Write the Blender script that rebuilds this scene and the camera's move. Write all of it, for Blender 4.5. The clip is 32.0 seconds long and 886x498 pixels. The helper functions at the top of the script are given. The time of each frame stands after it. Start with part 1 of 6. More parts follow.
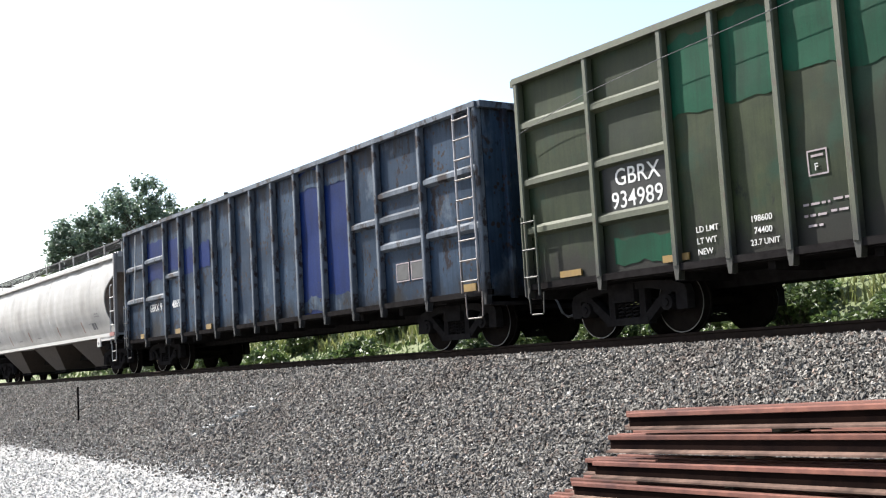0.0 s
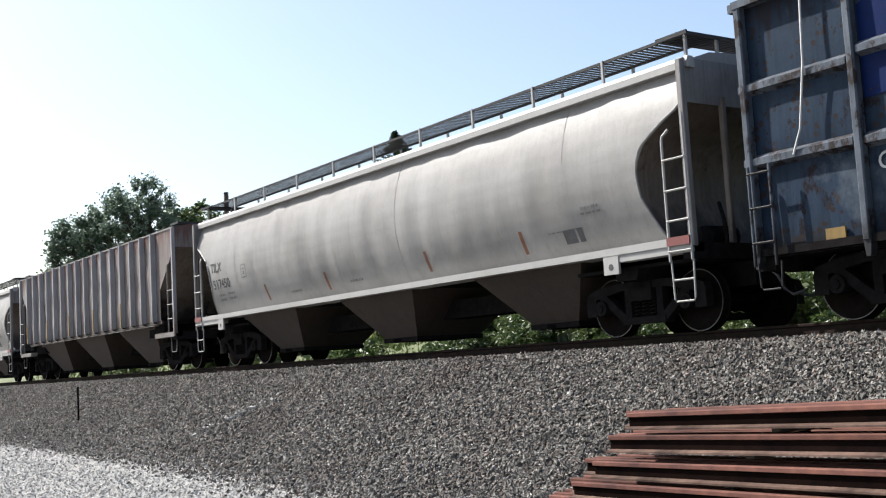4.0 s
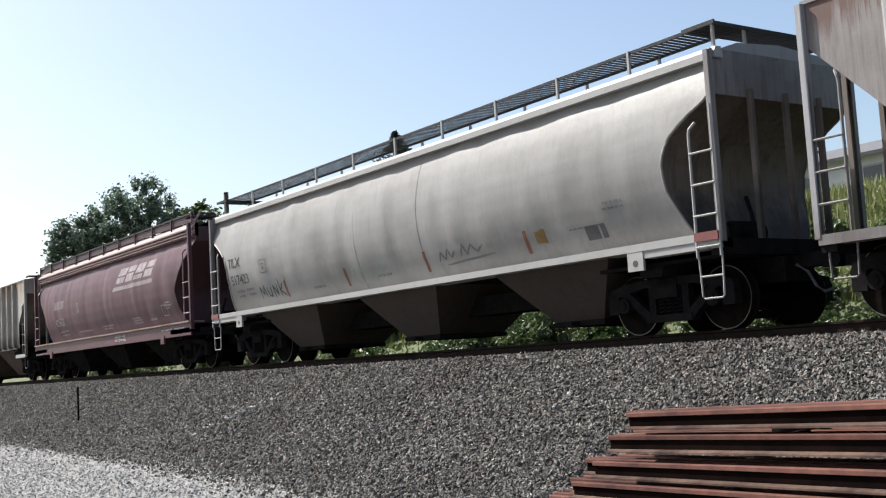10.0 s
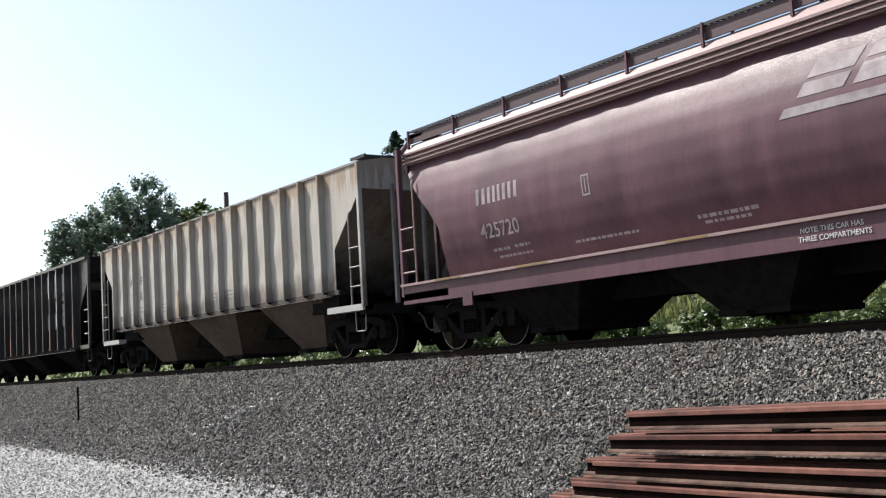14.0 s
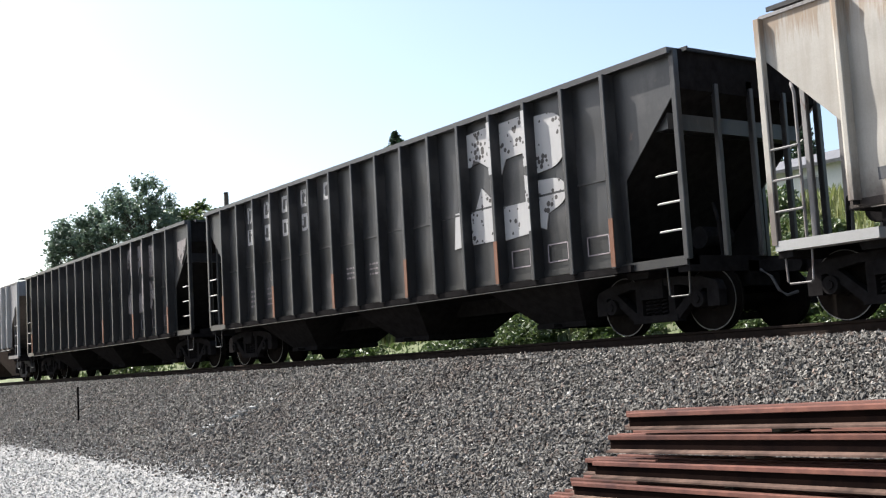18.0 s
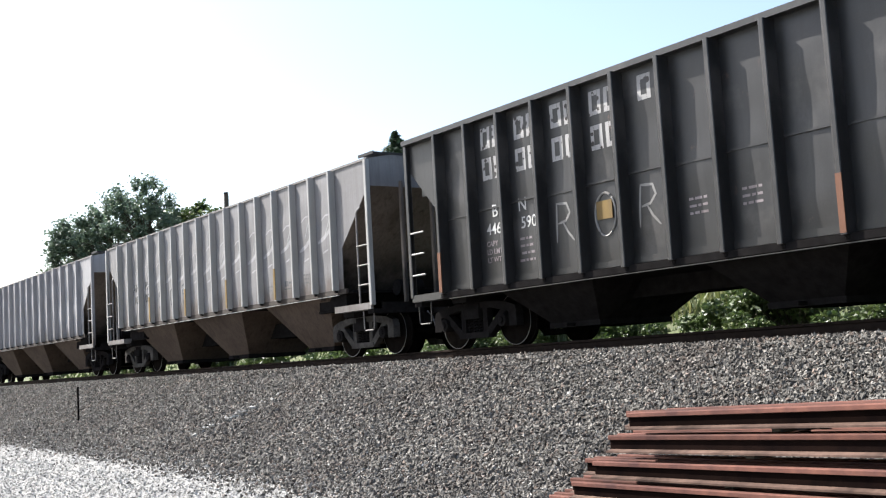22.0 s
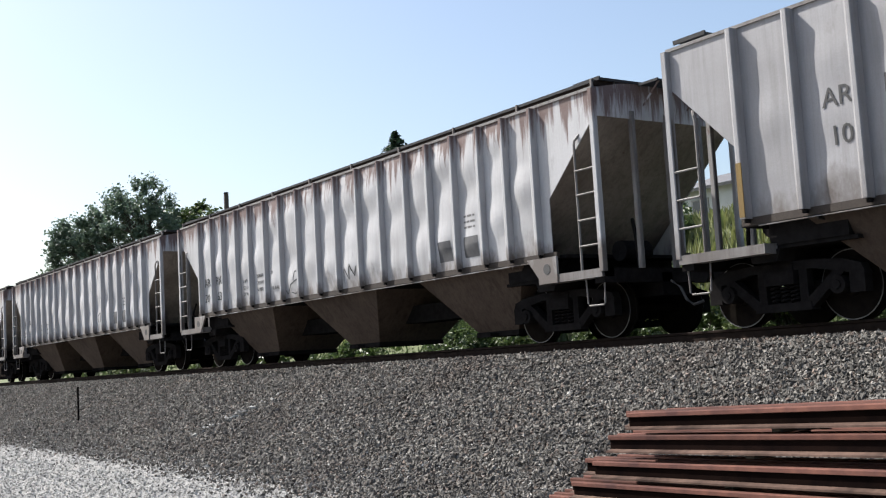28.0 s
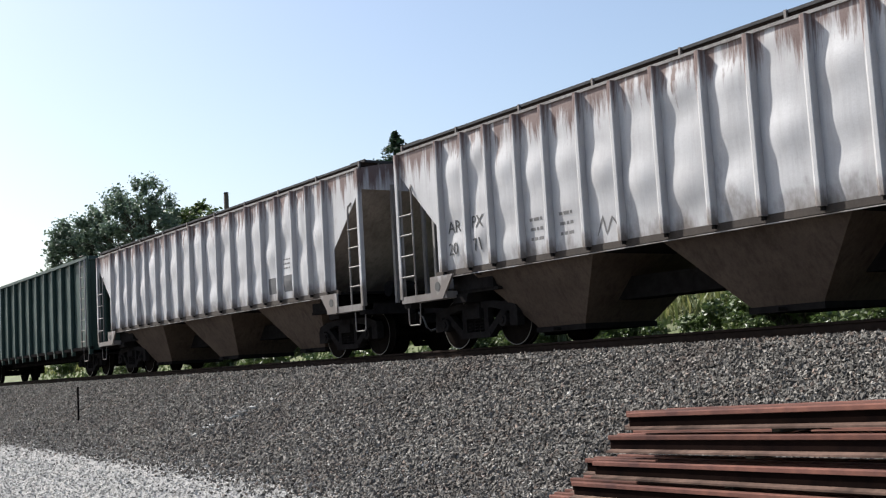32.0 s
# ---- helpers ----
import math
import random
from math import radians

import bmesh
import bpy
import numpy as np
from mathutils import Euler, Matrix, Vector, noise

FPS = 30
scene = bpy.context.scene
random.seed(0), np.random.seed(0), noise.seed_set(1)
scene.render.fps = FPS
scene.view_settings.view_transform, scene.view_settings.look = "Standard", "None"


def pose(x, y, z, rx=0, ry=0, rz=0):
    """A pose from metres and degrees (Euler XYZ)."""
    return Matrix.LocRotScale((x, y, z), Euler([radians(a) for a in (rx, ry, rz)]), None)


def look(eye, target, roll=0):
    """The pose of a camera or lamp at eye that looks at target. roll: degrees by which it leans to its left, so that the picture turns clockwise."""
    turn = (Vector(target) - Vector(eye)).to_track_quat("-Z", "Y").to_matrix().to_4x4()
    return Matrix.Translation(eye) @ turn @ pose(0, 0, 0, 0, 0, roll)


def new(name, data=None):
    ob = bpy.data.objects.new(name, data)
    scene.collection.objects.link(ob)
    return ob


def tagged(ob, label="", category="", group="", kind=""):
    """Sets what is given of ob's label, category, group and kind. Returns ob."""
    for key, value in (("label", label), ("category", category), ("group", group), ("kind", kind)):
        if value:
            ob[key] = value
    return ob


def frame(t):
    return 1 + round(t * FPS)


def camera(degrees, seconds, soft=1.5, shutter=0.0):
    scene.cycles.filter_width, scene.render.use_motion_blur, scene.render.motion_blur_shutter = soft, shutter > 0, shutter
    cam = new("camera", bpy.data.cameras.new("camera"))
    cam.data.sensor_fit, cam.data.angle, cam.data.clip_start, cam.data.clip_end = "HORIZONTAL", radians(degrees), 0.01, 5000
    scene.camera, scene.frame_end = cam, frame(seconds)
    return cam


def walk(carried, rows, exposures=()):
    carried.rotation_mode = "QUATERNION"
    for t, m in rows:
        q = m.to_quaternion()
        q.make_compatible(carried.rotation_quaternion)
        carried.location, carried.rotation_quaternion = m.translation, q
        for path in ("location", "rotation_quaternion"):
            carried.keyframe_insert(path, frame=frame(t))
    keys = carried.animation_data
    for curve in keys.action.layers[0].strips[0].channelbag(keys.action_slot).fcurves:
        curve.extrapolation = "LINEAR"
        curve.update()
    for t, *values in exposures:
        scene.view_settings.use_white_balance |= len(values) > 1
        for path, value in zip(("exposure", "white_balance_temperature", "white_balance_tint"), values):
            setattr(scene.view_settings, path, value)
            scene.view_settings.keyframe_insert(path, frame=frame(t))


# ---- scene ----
# The camera stands on its tripod beside the line; x runs along the track, y away from the camera, z = 0 at rail top.
cam = camera(42.87, 32.0, soft=1.2)
EYE = Vector((0.062, 0.014, -0.230))
AIM = EYE + Vector((-0.81765, 0.56701, 0.09969))
STAND = look(EYE, AIM, -3.34)
EXPOSURES = [(0.0, 1.7), (1.0, 1.66), (2.0, 1.54), (3.0, 1.28), (3.5, 1.2), (6.0, 0.92), (8.0, 0.98), (10.0, 0.9), (11.0, 0.83), (12.0, 0.86), (13.0, 1.02), (14.0, 1.04), (15.5, 0.98), (17.0, 1.02), (18.5, 1.46), (20.0, 1.56), (21.0, 1.58), (23.0, 1.38), (25.0, 1.15), (28.0, 0.94), (32.0, 0.87)]
walk(cam, [(0.0, STAND), (32.0, STAND)], EXPOSURES)

# ---- light ----
SUN_TURN, SUN_HEIGHT = radians(25), radians(48)
TO_SUN = Vector((-math.cos(SUN_TURN) * math.cos(SUN_HEIGHT), -math.sin(SUN_TURN) * math.cos(SUN_HEIGHT), math.sin(SUN_HEIGHT)))
world = bpy.data.worlds.new("sky")
scene.world = world
world.use_nodes = True
sky = world.node_tree.nodes.new("ShaderNodeTexSky")
sky.sky_type, sky.sun_disc = "NISHITA", False
sky.sun_elevation, sky.sun_rotation = SUN_HEIGHT, math.atan2(TO_SUN.x, TO_SUN.y)
sky.air_density, sky.dust_density, sky.ozone_density = 1.0, 2.2, 0.6
world.node_tree.links.new(sky.outputs[0], world.node_tree.nodes["Background"].inputs[0])
world.node_tree.nodes["Background"].inputs[1].default_value = 0.10
sun_data = bpy.data.lights.new("sun", "SUN")
sun_data.energy, sun_data.angle, sun_data.color = 5.0, radians(0.55), (1.0, 0.97, 0.92)
sun = new("sun", sun_data)
sun.matrix_world = look(TO_SUN * 60, (0, 0, 0))


# ---- materials ----
def shader(name):
    m = bpy.data.materials.new(name)
    m.use_nodes = True
    t = m.node_tree
    return m, t, t.nodes["Principled BSDF"]


def noise_at(t, scale, stretch=(1, 1, 1), shift=0.0, detail=4.0, rough=0.6, coord="Object"):
    co, mp, n = (t.nodes.new(k) for k in ("ShaderNodeTexCoord", "ShaderNodeMapping", "ShaderNodeTexNoise"))
    mp.inputs["Scale"].default_value = stretch
    mp.inputs["Location"].default_value = (shift, shift * 0.7, shift * 1.3)
    n.inputs["Scale"].default_value, n.inputs["Detail"].default_value, n.inputs["Roughness"].default_value = scale, detail, rough
    t.links.new(co.outputs[coord], mp.inputs["Vector"])
    t.links.new(mp.outputs[0], n.inputs["Vector"])
    return n.outputs["Fac"]


def ramp(t, fac, lo, hi, top=1.0):
    r = t.nodes.new("ShaderNodeMapRange")
    r.inputs["From Min"].default_value, r.inputs["From Max"].default_value, r.inputs["To Max"].default_value = lo, hi, top
    t.links.new(fac, r.inputs["Value"])
    return r.outputs[0]


def mixed(t, fac, a, b):
    m = t.nodes.new("ShaderNodeMix")
    m.data_type = "RGBA"
    for socket, value in ((m.inputs[6], a), (m.inputs[7], b)):
        if isinstance(value, tuple):
            socket.default_value = (*value, 1)
        else:
            t.links.new(value, socket)
    if isinstance(fac, float):
        m.inputs[0].default_value = fac
    else:
        t.links.new(fac, m.inputs[0])
    return m.outputs[2]


def bumped(t, p, fac, strength, distance):
    b = t.nodes.new("ShaderNodeBump")
    b.inputs["Strength"].default_value, b.inputs["Distance"].default_value = strength, distance
    t.links.new(fac, b.inputs["Height"])
    t.links.new(b.outputs[0], p.inputs["Normal"])


DUST, DULL = 0.42, 0.82   # old paint under years of dust; everything else outdoors


def paint(name, base, dirt, rust=None, shift=0.0, streak=0.5, spots=0.62, rough=0.55, blotch=0.5, wear=None, edge=None, spec=0.42, spot_size=3.2, panelwise=0.0, holes=0.0, stain=(0.075, 0.028, 0.018), splash=None, mud=(0.012, 0.011, 0.010)):
    """Weathered paint on steel: blotches, streaks that run down, rust spots."""
    m, t, p = shader(name)
    base, dirt = (tuple(c * DUST for c in q) for q in (base, dirt))
    big = ramp(t, noise_at(t, 0.7, (1, 1, 1.4), shift), 0.42, 0.75, blotch)
    col = mixed(t, big, base, dirt)
    if panelwise:
        # sheets repainted or weathered apart from one another
        info = t.nodes.new("ShaderNodeObjectInfo")
        col = mixed(t, ramp(t, info.outputs["Random"], 0.25, 1.0, panelwise), col, dirt)
    thin = ramp(t, noise_at(t, 16.0, (1, 1, 0.05), shift + 5, 3.0), 0.45, 0.75, streak * 0.6)
    col = mixed(t, thin, col, dirt)
    run = ramp(t, noise_at(t, 5.0, (1, 1, 0.12), shift + 3, 5.0), 0.52, 0.78, streak)
    col = mixed(t, run, col, dirt)
    if rust:
        spot = ramp(t, noise_at(t, spot_size, (1, 1, 0.6), shift + 9, 8.0, 0.7), spots, spots + 0.06)
        col = mixed(t, spot, col, rust)
    if holes:
        # round flakes that have come off in clusters
        where, cell, less = ramp(t, noise_at(t, 2.6, (1, 1, 1), shift + 40, 3.0), 0.42, 0.62, holes), t.nodes.new("ShaderNodeTexVoronoi"), t.nodes.new("ShaderNodeMath")
        cell.inputs["Scale"].default_value = 9.5
        co = t.nodes.new("ShaderNodeTexCoord")
        t.links.new(co.outputs["Object"], cell.inputs["Vector"])
        less.operation = "SUBTRACT"
        t.links.new(where, less.inputs[0])
        t.links.new(cell.outputs["Distance"], less.inputs[1])
        col = mixed(t, ramp(t, less.outputs[0], 0.0, 0.05), col, (0.022, 0.016, 0.015))
    if wear:
        tint, lo = wear
        col = mixed(t, ramp(t, noise_at(t, 1.1, (1, 1, 0.8), shift + 17, 6.0), lo, lo + 0.1), col, tint)
    if edge:
        # stains with ragged tongues below a leaking roof seam at the height edge
        co, xyz = t.nodes.new("ShaderNodeTexCoord"), t.nodes.new("ShaderNodeSeparateXYZ")
        t.links.new(co.outputs["Object"], xyz.inputs[0])
        near = ramp(t, xyz.outputs["Z"], edge - 1.3, edge, 0.46)
        tongue = noise_at(t, 5.5, (1, 1, 0.07), shift + 31, 6.0, 0.7)
        both = t.nodes.new("ShaderNodeMath")
        t.links.new(near, both.inputs[0])
        t.links.new(tongue, both.inputs[1])
        col = mixed(t, ramp(t, both.outputs[0], 0.79, 0.91, 0.9), col, stain)
    if splash:
        # mud thrown up from the wheels, in ragged tongues above the sill
        co, xyz = t.nodes.new("ShaderNodeTexCoord"), t.nodes.new("ShaderNodeSeparateXYZ")
        t.links.new(co.outputs["Object"], xyz.inputs[0])
        low = ramp(t, xyz.outputs["Z"], splash + 0.95, splash, 0.45)
        thrown, both = noise_at(t, 1.8, (1, 1, 0.5), shift + 51, 6.0, 0.65), t.nodes.new("ShaderNodeMath")
        t.links.new(low, both.inputs[0])
        t.links.new(thrown, both.inputs[1])
        col = mixed(t, ramp(t, both.outputs[0], 0.62, 0.84, 0.9), col, mud)
    fine = noise_at(t, 45, shift=shift, detail=3.0)
    col = mixed(t, ramp(t, fine, 0.35, 0.8, 0.22), col, dirt)
    t.links.new(col, p.inputs["Base Color"])
    p.inputs["Specular IOR Level"].default_value = spec
    r = t.nodes.new("ShaderNodeMath")
    r.operation = "ADD"
    r.inputs[1].default_value = rough - 0.12
    t.links.new(ramp(t, fine, 0.2, 0.8, 0.25), r.inputs[0])
    t.links.new(r.outputs[0], p.inputs["Roughness"])
    bumped(t, p, noise_at(t, 9, shift=shift, detail=5.0), 0.25, 0.01)
    return m


def plain(name, base, other, scale=8.0, rough=0.7, metal=0.0, bump=0.3, depth=0.01, island=0.0, per_object=0.0, coord="Object", spec=0.5):
    """A rough surface that varies at two scales, and from piece to piece."""
    m, t, p = shader(name)
    base, other = (tuple(c * DULL for c in q) for q in (base, other))
    col = mixed(t, ramp(t, noise_at(t, scale, coord=coord), 0.35, 0.7), base, other)
    col = mixed(t, ramp(t, noise_at(t, scale * 9, coord=coord), 0.4, 0.8, 0.4), col, other)
    for amount, node, socket in ((island, "ShaderNodeNewGeometry", "Random Per Island"), (per_object, "ShaderNodeObjectInfo", "Random")):
        if amount:
            g, h = t.nodes.new(node), t.nodes.new("ShaderNodeHueSaturation")
            t.links.new(ramp(t, g.outputs[socket], 0, 1, 2 * amount), h.inputs["Value"])
            a = t.nodes.new("ShaderNodeMath")
            a.inputs[1].default_value = 1 - amount
            t.links.new(ramp(t, g.outputs[socket], 0, 1, 2 * amount), a.inputs[0])
            t.links.new(a.outputs[0], h.inputs["Value"])
            t.links.new(col, h.inputs["Color"])
            col = h.outputs[0]
    t.links.new(col, p.inputs["Base Color"])
    p.inputs["Roughness"].default_value, p.inputs["Metallic"].default_value = rough, metal
    p.inputs["Specular IOR Level"].default_value = spec
    if bump:
        bumped(t, p, noise_at(t, scale * 5, coord=coord), bump, depth)
    return m


def leafy(name, base, other, gloss=0.45):
    m, t, p = shader(name)
    base, other = (tuple(c * DULL for c in q) for q in (base, other))
    g = t.nodes.new("ShaderNodeNewGeometry")
    col = mixed(t, g.outputs["Random Per Island"], base, other)
    col = mixed(t, ramp(t, noise_at(t, 0.6), 0.4, 0.65, 0.5), col, tuple(c * 0.6 for c in base))
    t.links.new(col, p.inputs["Base Color"])
    p.inputs["Roughness"].default_value = gloss
    thin = t.nodes.new("ShaderNodeBsdfTranslucent")
    t.links.new(col, thin.inputs["Color"])
    add = t.nodes.new("ShaderNodeMixShader")
    add.inputs[0].default_value = 0.35
    t.links.new(p.outputs[0], add.inputs[1])
    t.links.new(thin.outputs[0], add.inputs[2])
    t.links.new(add.outputs[0], t.nodes["Material Output"].inputs[0])
    return m


def gravel(name, base, brown):
    """Broken stone: each piece has its own shade, and whole drifts lean to brown."""
    m, t, p = shader(name)
    base, brown = (tuple(c * DULL for c in q) for q in (base, brown))
    g = t.nodes.new("ShaderNodeNewGeometry")
    col = mixed(t, ramp(t, noise_at(t, 0.55, detail=5.0), 0.5, 0.68, 0.5), base, brown)
    shade = t.nodes.new("ShaderNodeValToRGB")
    shade.color_ramp.elements[0].color, shade.color_ramp.elements[1].color = (0.22, 0.22, 0.22, 1), (1.9, 1.9, 1.9, 1)
    mid = shade.color_ramp.elements.new(0.72)
    mid.color = (0.95, 0.95, 0.95, 1)
    t.links.new(g.outputs["Random Per Island"], shade.inputs[0])
    times = t.nodes.new("ShaderNodeMix")
    times.data_type, times.blend_type = "RGBA", "MULTIPLY"
    times.inputs[0].default_value = 1.0
    t.links.new(col, times.inputs[6])
    t.links.new(shade.outputs[0], times.inputs[7])
    t.links.new(times.outputs[2], p.inputs["Base Color"])
    p.inputs["Roughness"].default_value, p.inputs["Specular IOR Level"].default_value = 0.75, 0.25
    bumped(t, p, noise_at(t, 60.0), 0.4, 0.01)
    return m


RUST = (0.16, 0.07, 0.035)
